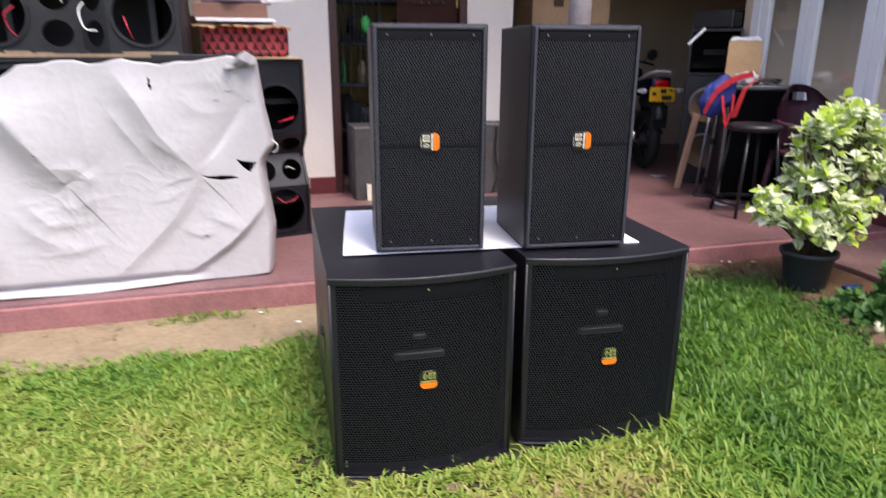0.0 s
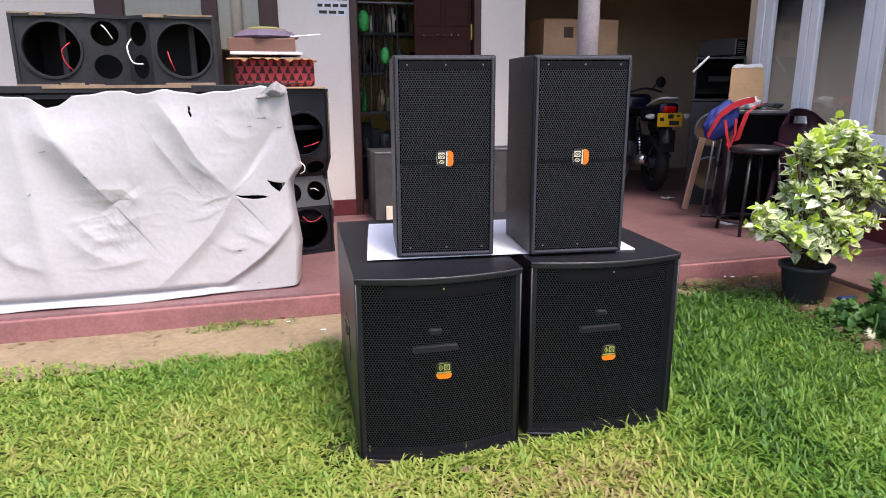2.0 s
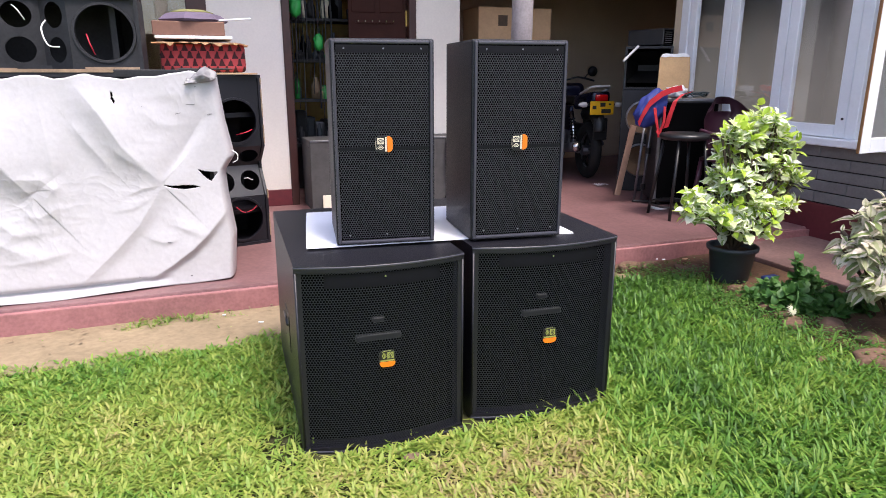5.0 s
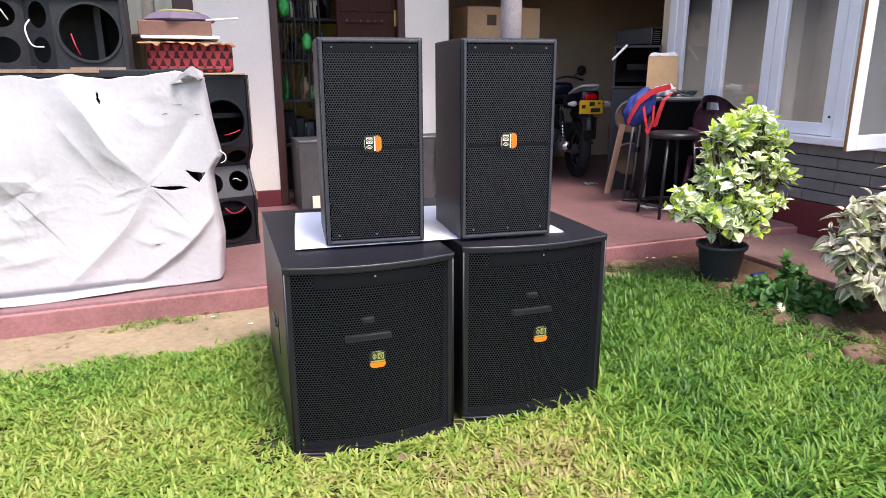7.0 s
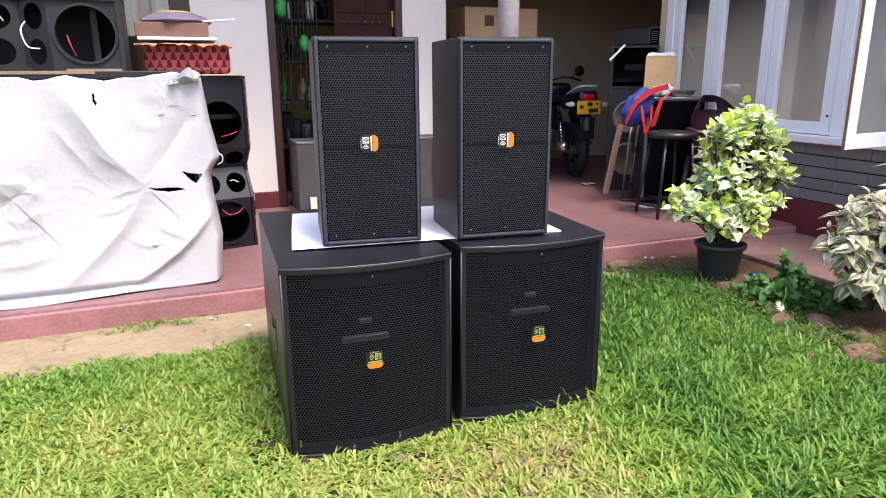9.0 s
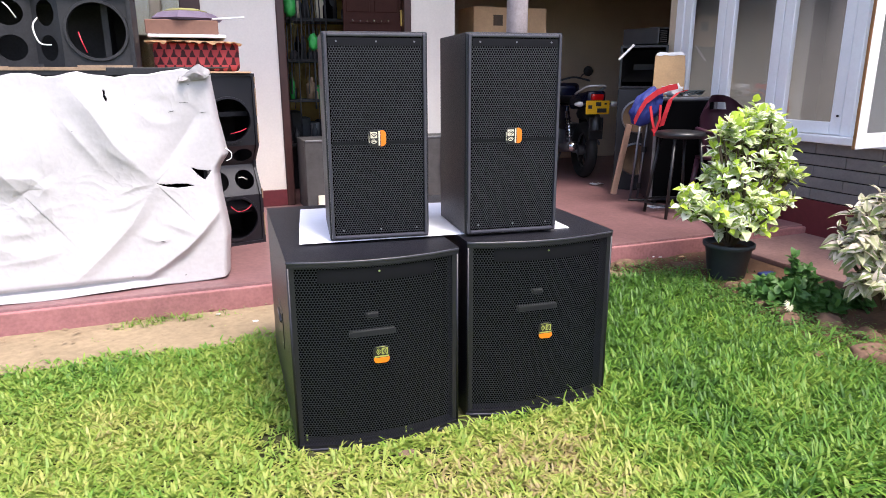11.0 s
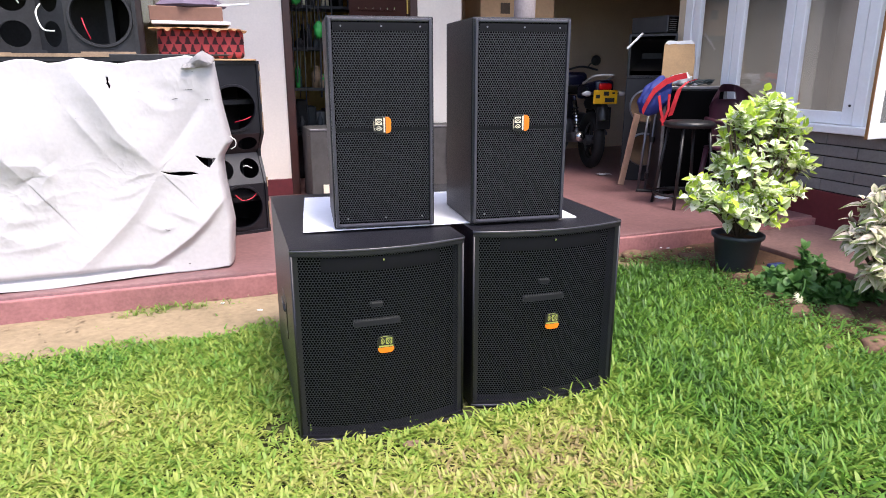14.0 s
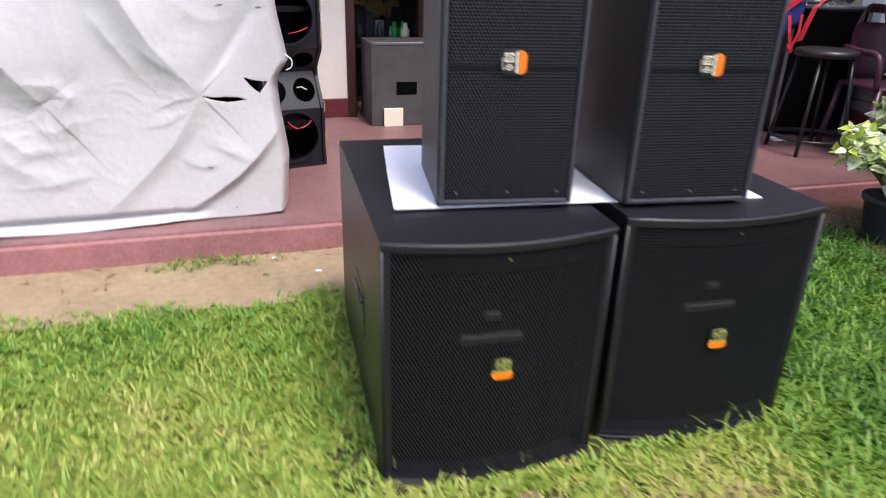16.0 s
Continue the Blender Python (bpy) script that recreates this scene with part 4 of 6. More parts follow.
def plain_cabinet(m, w, d, h, label):
    ob = thing("speaker_cabinet", m, label, "speaker cabinet", "grey cabinets at the door")
    grey = mat("grey textured cabinet paint", (0.06, 0.058, 0.057), 0.7, 0, 12, 0.7, 0.3, 200, 0.4, 1.3)
    part("shell", box(0, w, 0, d, 0, h, 0.008, 2), grey, ob)
    part("top_edge", box(0.004, w - 0.004, -0.004, 0.01, h - 0.012, h + 0.003, 0.002), STEEL, ob, "pale worn top edge")
    part("port", box(w * 0.3, w * 0.55, -0.003, 0.003, 0.22, 0.31, 0.002), INSIDE, ob, "black vent opening")
    for z in (0.08, 0.3, 0.52, h - 0.05):
        part("screw", tube((-0.004, 0.06, z), (0.002, 0.06, z), 0.006), CHROME, ob)
        part("screw", tube((-0.004, d - 0.05, z), (0.002, d - 0.05, z), 0.006), CHROME, ob)
    return ob


plain_cabinet(pose(0.605, 3.36, FLOOR_Z), 0.6, 0.42, 0.575, "grey wooden speaker cabinet standing in the doorway")
plain_cabinet(pose(1.26, 3.36, FLOOR_Z), 0.7, 0.3, 0.575, "grey wooden speaker cabinet against the wall")
tagged(part("label_card", box(0.69, 0.83, 3.335, 3.352, FLOOR_Z, FLOOR_Z + 0.13, 0.002), CREAM), "pale card leaning on the grey cabinet", "card")
tagged(part("cable", wire([(1.78, 3.34, 0.7), (1.77, 3.33, 0.45), (1.8, 3.335, 0.3), (1.75, 3.33, 0.16)], 0.009), PLASTIC, smooth=True), "black cable hanging down the grey cabinet", "cable")

# ---------------------------------------------------------------- window wall of the wing
SILL = 0.74
sill = tagged(part("window_sill", box(X - 0.07, X + 0.1, 0.3, 3.1, SILL, SILL + 0.055, 0.006), WHITE_FRAME), "white painted window sill", "window sill", kind="structure")
winE = thing("window_2", pose(0, 0, 0), "white wooden window with open and closed casements", "window", kind="structure")


def upright(y0, y1, x0=X - 0.02, x1=X + 0.07):
    part("window_frame", box(x0, x1, y0, y1, SILL + 0.055, 2.2, 0.006), WHITE_FRAME, winE)


for y0, y1 in ((3.0, 3.099), (1.245, 1.328), (0.3, 0.5)):
    upright(y0, y1)
part("window_frame", box(X - 0.02, X + 0.07, 0.5, 2.985, 2.12, 2.2, 0.006), WHITE_FRAME, winE)
for y0, y1 in ((2.506, 2.996), (1.92, 2.5), (1.332, 1.914)):
    s = 0.087
    cas = part("casement", box(X - 0.012, X + 0.035, y0, y0 + s, SILL + 0.06, 2.12, 0.005), WHITE_FRAME, winE)
    part("stile", box(X - 0.012, X + 0.035, y1 - s, y1, SILL + 0.06, 2.12, 0.005), WHITE_FRAME, cas)
    part("rail", box(X - 0.0115, X + 0.0345, y0 + s, y1 - s, SILL + 0.06, SILL + 0.145, 0.005), WHITE_FRAME, cas)
    part("rail", box(X - 0.0115, X + 0.0345, y0 + s, y1 - s, 2.03, 2.12, 0.005), WHITE_FRAME, cas)
    part("pane", box(X + 0.01, X + 0.014, y0 + s, y1 - s, SILL + 0.145, 2.03), GLASS, cas).visible_shadow = False
    part("catch", tube((X - 0.02, y0 + 0.03, 0.93), (X - 0.012, y0 + 0.03, 0.93), 0.008), DULL_BLACK, cas)
# the open leaf
ax, ay, bx, by = 3.93, 0.705, 3.185, 0.636
ln, ang = math.hypot(ax - bx, ay - by), math.degrees(math.atan2(ay - by, ax - bx))
om = pose(bx, by, 0, 0, 0, ang)
leafo = part("open_casement", box(0, 0.085, -0.01, 0.01, SILL + 0.06, 2.12, 0.004), WHITE_FRAME, winE, "open white casement leaf", om)
part("stile", box(ln - 0.08, ln, -0.01, 0.01, SILL + 0.06, 2.12, 0.004), WHITE_FRAME, leafo)
part("rail", box(0.085, ln - 0.08, -0.0096, 0.0096, SILL + 0.06, SILL + 0.145, 0.004), WHITE_FRAME, leafo)
part("rail", box(0.085, ln - 0.08, -0.0096, 0.0096, 2.03, 2.12, 0.004), WHITE_FRAME, leafo)
part("pane", box(0.085, ln - 0.08, -0.003, 0.001, SILL + 0.145, 2.03), GLASS, leafo).visible_shadow = False
part("bare_edge", box(-0.006, 0.0, -0.0088, 0.0088, SILL + 0.06, 2.12, 0.002), EDGE_WOOD, leafo, "bare brown timber edge")
# near-flat curtain; its grey also stands in for dust and sky haze on the glass
tagged(part("curtain", curtain(0.4, 3.0, X + 0.105, 0.80, 2.19, 7, 0.0004, True), CURTAIN, smooth=True), "grey brown curtain giving the dusty panes their sky haze", "curtain")

# ---------------------------------------------------------------- carport: post, cartons, motorcycle
post = tagged(part("veranda_post", tube((2.24, 2.9, FLOOR_Z), (2.24, 2.9, 3.3), 0.083, seg=28), POST, smooth=True), "weathered grey round veranda post", "post")
part("post_foot", lathe([(0.084, 0.0), (0.12, 0.0), (0.115, 0.05), (0.086, 0.06)], 28, center=(2.24, 2.9, FLOOR_Z)), RED_RISER, post)
tagged(part("tall_cabinet", box(2.3, 3.3, 4.15, 4.75, FLOOR_Z, 1.52, 0.006), DULL_BLACK), "tall dark cabinet in the shaded carport", "cabinet")
carton = tagged(part("carton", box(2.43, 3.23, 4.2, 4.6, 1.522, 1.865, 0.006, 2), CARD), "closed brown cardboard carton on a dark cabinet", "carton")
part("tape", box(2.98, 3.04, 4.196, 4.604, 1.53, 1.868), TAN, carton, "brown parcel tape")
part("print_mark", box(2.64, 2.74, 4.196, 4.199, 1.69, 1.79), BARK, carton, "faded printed mark")


def torus(cx, cy, cz, R, r, seg=36, ring=10, squash=1.0):
    """A tyre-like ring standing in the yz plane."""
    bm = bmesh.new()
    rows = []
    for i in range(seg):
        a = i * math.tau / seg
        rows.append([bm.verts.new((cx + r * squash * math.sin(b), cy + (R + r * math.cos(b)) * math.cos(a), cz + (R + r * math.cos(b)) * math.sin(a))) for b in (k * math.tau / ring for k in range(ring))])
    for i in range(seg):
        u, v = rows[i], rows[(i + 1) % seg]
        for k in range(ring):
            bm.faces.new((u[k], v[k], v[(k + 1) % ring], u[(k + 1) % ring]))
    return bm


def motorcycle(m):
    ob = thing("motorcycle", m, "dark blue motorcycle parked with its tail outward", "motorcycle")
    for y in (0.32, 1.6):
        w = part("tyre", torus(0, y, 0.3, 0.24, 0.06, squash=0.95), TYRE, ob, smooth=True)
        part("rim", torus(0, y, 0.3, 0.185, 0.012), STEEL, w, smooth=True)
        part("hub", tube((-0.07, y, 0.3), (0.07, y, 0.3), 0.055), STEEL, w)
        for k in range(5):
            a = k * math.tau / 5
            part("spoke", box(-0.014, 0.014, -0.012, 0.012, 0.03, 0.185), DULL_BLACK, w, m=Matrix.Translation((0, y, 0.3)) @ Matrix.Rotation(a, 4, "X"))
    part("rear_fender", wire([(0, 0.02, 0.52), (0, 0.05, 0.62), (0, 0.2, 0.7), (0, 0.42, 0.68)], 0.07, 8), PLASTIC, ob, smooth=True)
    part("mud_flap", box(-0.075, 0.075, 0.0, 0.015, 0.44, 0.66, 0.006), PLASTIC, ob)
    part("swing_arm", box(-0.12, -0.085, 0.3, 0.9, 0.27, 0.33, 0.008), STEEL, ob)
    part("swing_arm", box(0.085, 0.12, 0.3, 0.9, 0.27, 0.33, 0.008), STEEL, ob)
    for x in (-0.14, 0.14):
        sp = part("shock_absorber", tube((x, 0.36, 0.36), (x, 0.5, 0.7), 0.024), CHROME, ob, smooth=True)
        for k in range(7):
            t = 0.2 + 0.1 * k
            part("coil", torus(0, 0, 0, 0.032, 0.006, 14, 6), PLASTIC, sp, m=Matrix.Translation((x, 0.36 + 0.14 * t, 0.36 + 0.34 * t)) @ pose(0, 0, 0, 0, 90, 0) @ pose(0, 0, 0, 0, 0, 0))
    part("exhaust", tube((-0.2, 0.12, 0.36), (-0.17, 0.75, 0.28), 0.055, 0.045, 18), STEEL, ob, "grey silencer with a bright end cap", smooth=True)
    part("exhaust_cap", tube((-0.201, 0.1, 0.362), (-0.2, 0.125, 0.36), 0.05, seg=18), CHROME, ob, smooth=True)
    part("seat", box(-0.12, 0.12, 0.18, 0.95, 0.78, 0.86, 0.03, 3), PLASTIC, ob, smooth=True)
    bm = box(-0.13, 0.13, 0.02, 0.5, 0.72, 0.87, 0.045, 3)
    for v in bm.verts:
        k = min(1, max(0, (0.5 - v.co.y) / 0.48))
        v.co.x *= 1 - 0.25 * k
        v.co.z += 0.06 * k
    tail = part("tail_cowl", bm, BIKE, ob, "glossy dark blue tail cowl", smooth=True)
    part("tail_lamp", box(-0.065, 0.065, -0.005, 0.05, 0.83, 0.895, 0.015, 2), TAIL, tail, "red tail lamp", smooth=True)
    part("grab_rail", wire([(-0.11, 0.35, 0.89), (-0.1, 0.06, 0.965), (0, 0.02, 0.975), (0.1, 0.06, 0.965), (0.11, 0.35, 0.89)], 0.013), CLEAR, tail, "pale grab rail", smooth=True)
    plate = part("number_plate", box(-0.125, 0.125, -0.012, -0.006, 0.695, 0.83, 0.004), YELLOW, ob, "yellow number plate with dark bars")
    for x0, x1, z0, z1 in ((-0.02, 0.035, 0.775, 0.815), (-0.005, 0.095, 0.71, 0.752), (-0.1, -0.06, 0.75, 0.785), (0.07, 0.095, 0.79, 0.808)):
        part("writing_bar", box(x0, x1, -0.0145, -0.012, z0, z1), DULL_BLACK, plate)
    for x in (-1, 1):
        part("indicator", lathe([(0.003, -0.045), (0.025, -0.035), (0.028, 0.0), (0.015, 0.04), (0.003, 0.05)], 12), CLEAR, ob, "pale indicator lamp", pose(x * 0.19, 0.02, 0.795, 0, 90 * x, 0), smooth=True)
        part("indicator_stalk", tube((x * 0.1, 0.03, 0.795), (x * 0.16, 0.02, 0.795), 0.01), PLASTIC, ob)
        part("side_panel", box(x * 0.14 - 0.02, x * 0.14 + 0.02, 0.5, 0.85, 0.5, 0.76, 0.015, 2), BIKE, ob, smooth=True)
        part("foot_rest", wire([(x * 0.13, 0.55, 0.5), (x * 0.2, 0.4, 0.36), (x * 0.22, 0.6, 0.34)], 0.012), STEEL, ob, smooth=True)
    part("engine", box(-0.17, 0.17, 0.75, 1.15, 0.25, 0.55, 0.05, 2), STEEL, ob, smooth=True)
    part("fuel_tank", box(-0.15, 0.15, 0.9, 1.35, 0.75, 1.0, 0.07, 3), BIKE, ob, smooth=True)
    for x in (-0.09, 0.09):
        part("fork", tube((x, 1.6, 0.3), (x, 1.35, 0.98), 0.022), STEEL, ob, smooth=True)
    part("handlebar", wire([(-0.36, 1.18, 1.02), (-0.2, 1.3, 1.06), (0, 1.34, 1.02), (0.2, 1.3, 1.06), (0.36, 1.18, 1.02)], 0.013), PLASTIC, ob, smooth=True)
    for x in (-1, 1):
        mir = part("mirror", lathe([(0.003, -0.02), (0.055, -0.012), (0.06, 0.0), (0.003, 0.002)], 16), PLASTIC, ob, "", pose(x * 0.36, 1.25, 1.13, 90, 0, 0), smooth=True)
        part("mirror_stalk", wire([(x * 0.26, 1.25, 1.04), (x * 0.3, 1.27, 1.09), (x * 0.36, 1.26, 1.12)], 0.007), PLASTIC, ob, smooth=True)
    part("headlamp", lathe([(0.003, 0.0), (0.085, 0.0), (0.08, 0.09), (0.04, 0.13), (0.003, 0.13)], 16), PLASTIC, ob, "", pose(0, 1.52, 0.9, 90, 0, 0), smooth=True)
    part("stand_leg", tube((-0.1, 0.75, 0.28), (-0.22, 0.7, 0.0), 0.014), STEEL, ob)
    return ob


motorcycle(Matrix.Translation((3.655, 3.85, FLOOR_Z)) @ pose(0, 0, 0, 0, 0, -12))
bm = sheet(lambda u, v: 3.49 + 0.14 * u, lambda u, v: 3.6 + 0.09 * v, lambda x, y: FLOOR_Z + 0.012 + abs(noise.noise((x * 40, y * 40, 0))) * 0.02, 12, 8)
tagged(part("litter", thicken(bm, 0.002), WHITE), "crumpled white paper scrap on the red floor", "litter")

# ---------------------------------------------------------------- the group by the window wall
case = thing("flight_case", pose(3.40, 2.62, FLOOR_Z, 0, 0, -25), "black flight case with grey metal edges", "flight case")
part("shell", box(0, 0.5, 0, 0.42, 0.03, 0.895, 0.006), BLACK, case)
part("front_panel", box(0.03, 0.47, -0.006, 0.002, 0.06, 0.865, 0.004), INSIDE, case)
for x in (0.0, 0.475):
    part("edge_strip", box(x, x + 0.025, -0.009, 0.012, 0.03, 0.898, 0.003), STEEL, case, "grey aluminium edge")
part("edge_strip", box(0.025, 0.475, -0.008, 0.012, 0.875, 0.899, 0.003), STEEL, case)
for x in (0.012, 0.488):
    part("corner_ball", lathe([(0.003, -0.02), (0.018, -0.012), (0.022, 0), (0.018, 0.012), (0.003, 0.02)], 10, center=(x, 0.004, 0.885)), STEEL, case, smooth=True)
for x, y in ((0.06, 0.05), (0.44, 0.05), (0.06, 0.36), (0.44, 0.36)):
    part("foot", tube((x, y, 0), (x, y, 0.032), 0.025), PLASTIC, case)

low = thing("speaker_cabinet", pose(3.56, 3.38, FLOOR_Z, 0, 0, -37), "black speaker cabinet with a bare brown cone", "speaker cabinet")
part("shell", box(0, 0.43, 0, 0.4, 0, 0.955, 0.006), BLACK, low)
for z, r in ((0.70, 0.14), (0.3, 0.14)):
    cone = part("cone", lathe([(r, 0.006), (r * 0.9, 0.0), (r * 0.35, -0.06), (0.004, -0.05)], 28), mat("brown paper cone", (0.13, 0.08, 0.045), 0.85, 0, 14, 0.7), low, "brown paper speaker cone", pose(0.2, -0.01, z, 90, 0, 0) @ pose(0, 0, 0.06), smooth=True)
    part("cone_ring", lathe([(r, 0.004), (r + 0.018, 0.004), (r + 0.018, 0.012), (r, 0.012)], 28), STEEL, low, "", pose(0.2, 0.004, z, 90, 0, 0), smooth=True)
up = thing("speaker_cabinet", pose(3.56, 3.375, FLOOR_Z + 0.957, 0, 0, -37), "black horn cabinet on top of another", "speaker cabinet")
t = 0.02
for x0, x1, z0, z1 in ((0, 0.42, 0, t), (0, 0.42, 0.365, 0.365 + t), (0, t, t, 0.365), (0.42 - t, 0.42, t, 0.365)):
    part("board", box(x0, x1, 0, 0.42, z0, z1), BLACK, up)
part("back_board", box(t, 0.42 - t, 0.3, 0.42, t, 0.365), INSIDE, up)
bm = bmesh.new()
o = [bm.verts.new(p) for p in ((t, 0.02, 0.06), (0.4, 0.02, 0.06), (0.4, 0.02, 0.34), (t, 0.02, 0.34))]
i4 = [bm.verts.new(p) for p in ((0.12, 0.25, 0.17), (0.3, 0.25, 0.17), (0.3, 0.25, 0.22), (0.12, 0.25, 0.22))]
for k in range(4):
    bm.faces.new((o[k], o[(k + 1) % 4], i4[(k + 1) % 4], i4[k]))
bm.faces.new(i4)
part("horn_flare", thicken(bm, 0.006), PLASTIC, up)
amp = thing("amplifier", pose(3.834, 3.20, FLOOR_Z + 1.344, 0, 0, 11), "dark grey amplifier with a slotted rear side", "amplifier")
part("case", box(0, 0.265, 0, 0.43, 0.012, 0.15, 0.006), mat("dark grey sheet metal", (0.055, 0.057, 0.062), 0.45, 0.3, 10, 0.8), amp)
part("top_cover", box(-0.004, 0.269, -0.004, 0.434, 0.15, 0.156, 0.002), STEEL, amp)
part("rear_panel", box(0.01, 0.255, -0.003, 0.001, 0.02, 0.144, 0.002), INSIDE, amp, "black rear panel")
for k in range(6):
    part("slot_bar", box(0.02, 0.11, -0.006, -0.003, 0.03 + 0.018 * k, 0.036 + 0.018 * k), STEEL, amp)
for x, z in ((0.15, 0.05), (0.2, 0.05), (0.15, 0.1), (0.2, 0.1)):
    part("socket", tube((x, -0.01, z), (x, -0.002, z), 0.012), CHROME, amp)
for x, y in ((0.03, 0.04), (0.235, 0.04), (0.03, 0.39), (0.235, 0.39)):
    part("foot", tube((x, y, 0), (x, y, 0.013), 0.014), PLASTIC, amp)
tagged(part("rod", tube((3.47, 3.27, 1.345), (3.61, 3.25, 1.478), 0.011), WHITE), "white plastic rod leaning on the horn cabinet", "rod")
bm = prism([(0, 0), (0.262, 0), (0.268, 0.2), (0.258, 0.335), (0.24, 0.36), (0.2, 0.364), (0.12, 0.357), (0.05, 0.364), (0.026, 0.356), (0.01, 0.33)], 0, 0.016)
brd = tagged(part("board", bm, TAN, m=Matrix.Translation((3.522, 2.835, FLOOR_Z + 0.9)) @ pose(0, 0, 0, 0, 0, -25) @ pose(0, 0, 0, 86, 0, 0)), "tan wooden board with cut corners on the flight case", "board")
part("worn_top", prism([(0.014, 0.338), (0.05, 0.332), (0.09, 0.339), (0.15, 0.333), (0.2, 0.338), (0.256, 0.335), (0.238, 0.362), (0.2, 0.366), (0.12, 0.359), (0.05, 0.366), (0.028, 0.358)], 0.016, 0.02), WHITE, brd, "white worn top edge")
bm = bmesh.new()
bmesh.ops.create_icosphere(bm, subdivisions=3, radius=1)
for v in bm.verts:
    v.co = Vector((v.co.x * 0.1, v.co.y * 0.06, v.co.z * 0.055)) * (0.7 + 0.9 * abs(noise.noise(v.co * 3.1))) + Vector((3.60, 2.66, FLOOR_Z + 0.948))
tagged(part("plastic_bag", bm, WHITE, smooth=True), "crumpled white plastic bag on the flight case", "bag")
loop = []
for k in range(26):
    a = k * 0.75
    loop.append((3.76 + 0.085 * math.cos(a) + 0.03 * math.sin(k * 1.7), 2.62 + 0.08 * math.sin(a), FLOOR_Z + 0.912 + 0.035 * abs(math.sin(k * 0.9))))
tagged(part("cable", wire(loop, 0.006, 6, steps=4), mat("dark green cable", (0.03, 0.05, 0.055), 0.5), smooth=True), "coiled dark cable on the flight case", "cable")

# blue bag with red straps over the case corner
def ribbon(points, w, side):
    """A flat strap through points, w wide along side."""
    bm = bmesh.new()
    sd = Vector(side).normalized() * (w / 2)
    rows = [(bm.verts.new(Vector(p) - sd), bm.verts.new(Vector(p) + sd)) for p in points]
    for u, v in zip(rows, rows[1:]):
        bm.faces.new((u[0], u[1], v[1], v[0]))
    bmesh.ops.subdivide_edges(bm, edges=bm.edges[:], cuts=2, smooth=0.4)
    return thicken(bm, 0.006)


bm = bmesh.new()
bmesh.ops.create_icosphere(bm, subdivisions=4, radius=1)
for v in bm.verts:
    n = 0.92 + 0.16 * noise.noise(v.co * 2.2) + 0.05 * noise.noise(v.co * 6)
    v.co = Vector((v.co.x * 0.15, v.co.y * 0.085, v.co.z * 0.165)) * n
    v.co.x += 0.35 * v.co.z
bag = tagged(part("bag", bm, BLUE, m=pose(3.30, 2.60, 0.955), smooth=True), "blue cloth bag with red straps hanging on the case", "bag")
for pts, wd, sd in ((((0.25, -0.055, 0.165), (0.13, -0.085, 0.15), (0.02, -0.1, 0.12), (-0.09, -0.1, 0.05), (-0.14, -0.085, -0.04), (-0.16, -0.06, -0.12)), 0.046, (-0.35, 0, 1)),
                    (((0.33, -0.06, 0.125), (0.23, -0.09, 0.11), (0.14, -0.11, 0.06), (0.1, -0.115, -0.04), (0.075, -0.105, -0.15)), 0.046, (1, 0, 0.25)),
                    (((-0.05, -0.105, 0.01), (-0.035, -0.12, -0.1), (0.0, -0.115, -0.19)), 0.024, (1, 0, 0.2)),
                    (((0.045, -0.11, 0.02), (0.035, -0.125, -0.1), (0.005, -0.118, -0.19)), 0.022, (1, 0, -0.2)),
                    (((-0.02, -0.118, -0.17), (0.0, -0.122, -0.2), (0.005, -0.118, -0.225)), 0.036, (1, 0, 0))):
    part("strap", ribbon(pts, wd, sd), RED, bag, "red webbing strap")

tri = thing("floor_stand", pose(3.45, 2.84, FLOOR_Z), "grey tubular floor stand by the flight case", "stand")
for dx in (-0.075, 0.0):
    part("upright", tube((dx, 0, 0.01), (dx + 0.03, -0.03, 0.66), 0.011), STEEL, tri, smooth=True)
part("collar", tube((0.005, -0.004, 0.1), (0.006, -0.005, 0.15), 0.02), PLASTIC, tri)
part("collar", tube((0.02, -0.02, 0.42), (0.021, -0.021, 0.47), 0.02), PLASTIC, tri)
part("foot_bar", wire([(-0.13, -0.05, 0.012), (0.0, -0.12, 0.012), (0.3, -0.2, 0.012)], 0.011), PLASTIC, tri, smooth=True)
tagged(part("plank", box(-0.03, 0.03, -0.01, 0.01, 0, 0.66, 0.003), mat("pinkish bare timber", (0.4, 0.24, 0.17), 0.7, 0, 9, 0.75), m=Matrix.Translation((3.40, 3.13, FLOOR_Z)) @ pose(0, 0, 0, -5, 15, 0)), "bare timber plank leaning on a cabinet", "plank")

stool = thing("bar_stool", pose(3.30, 2.17, FLOOR_Z), "black round stool with tubular legs", "stool")
part("seat", lathe([(0.004, 0.605), (0.16, 0.605), (0.184, 0.615), (0.19, 0.632), (0.18, 0.65), (0.15, 0.657), (0.004, 0.659)], 32), PLASTIC, stool, "black padded seat", smooth=True)
for k in range(4):
    a = math.radians(36 + 90 * k)
    part("leg", tube((0.15 * math.cos(a), 0.15 * math.sin(a), 0.61), (0.235 * math.cos(a), 0.235 * math.sin(a), 0.0), 0.0125), PLASTIC, stool, smooth=True)
ring = [(0.222 * math.cos(k * math.tau / 16), 0.222 * math.sin(k * math.tau / 16), 0.1) for k in range(17)]
part("foot_ring", wire(ring, 0.009, 6, steps=2), PLASTIC, stool, smooth=True)
tagged(part("litter", box(3.30, 3.42, 2.42, 2.52, FLOOR_Z, FLOOR_Z + 0.012, 0.003), WHITE), "white scrap on the floor beneath the stool", "litter")

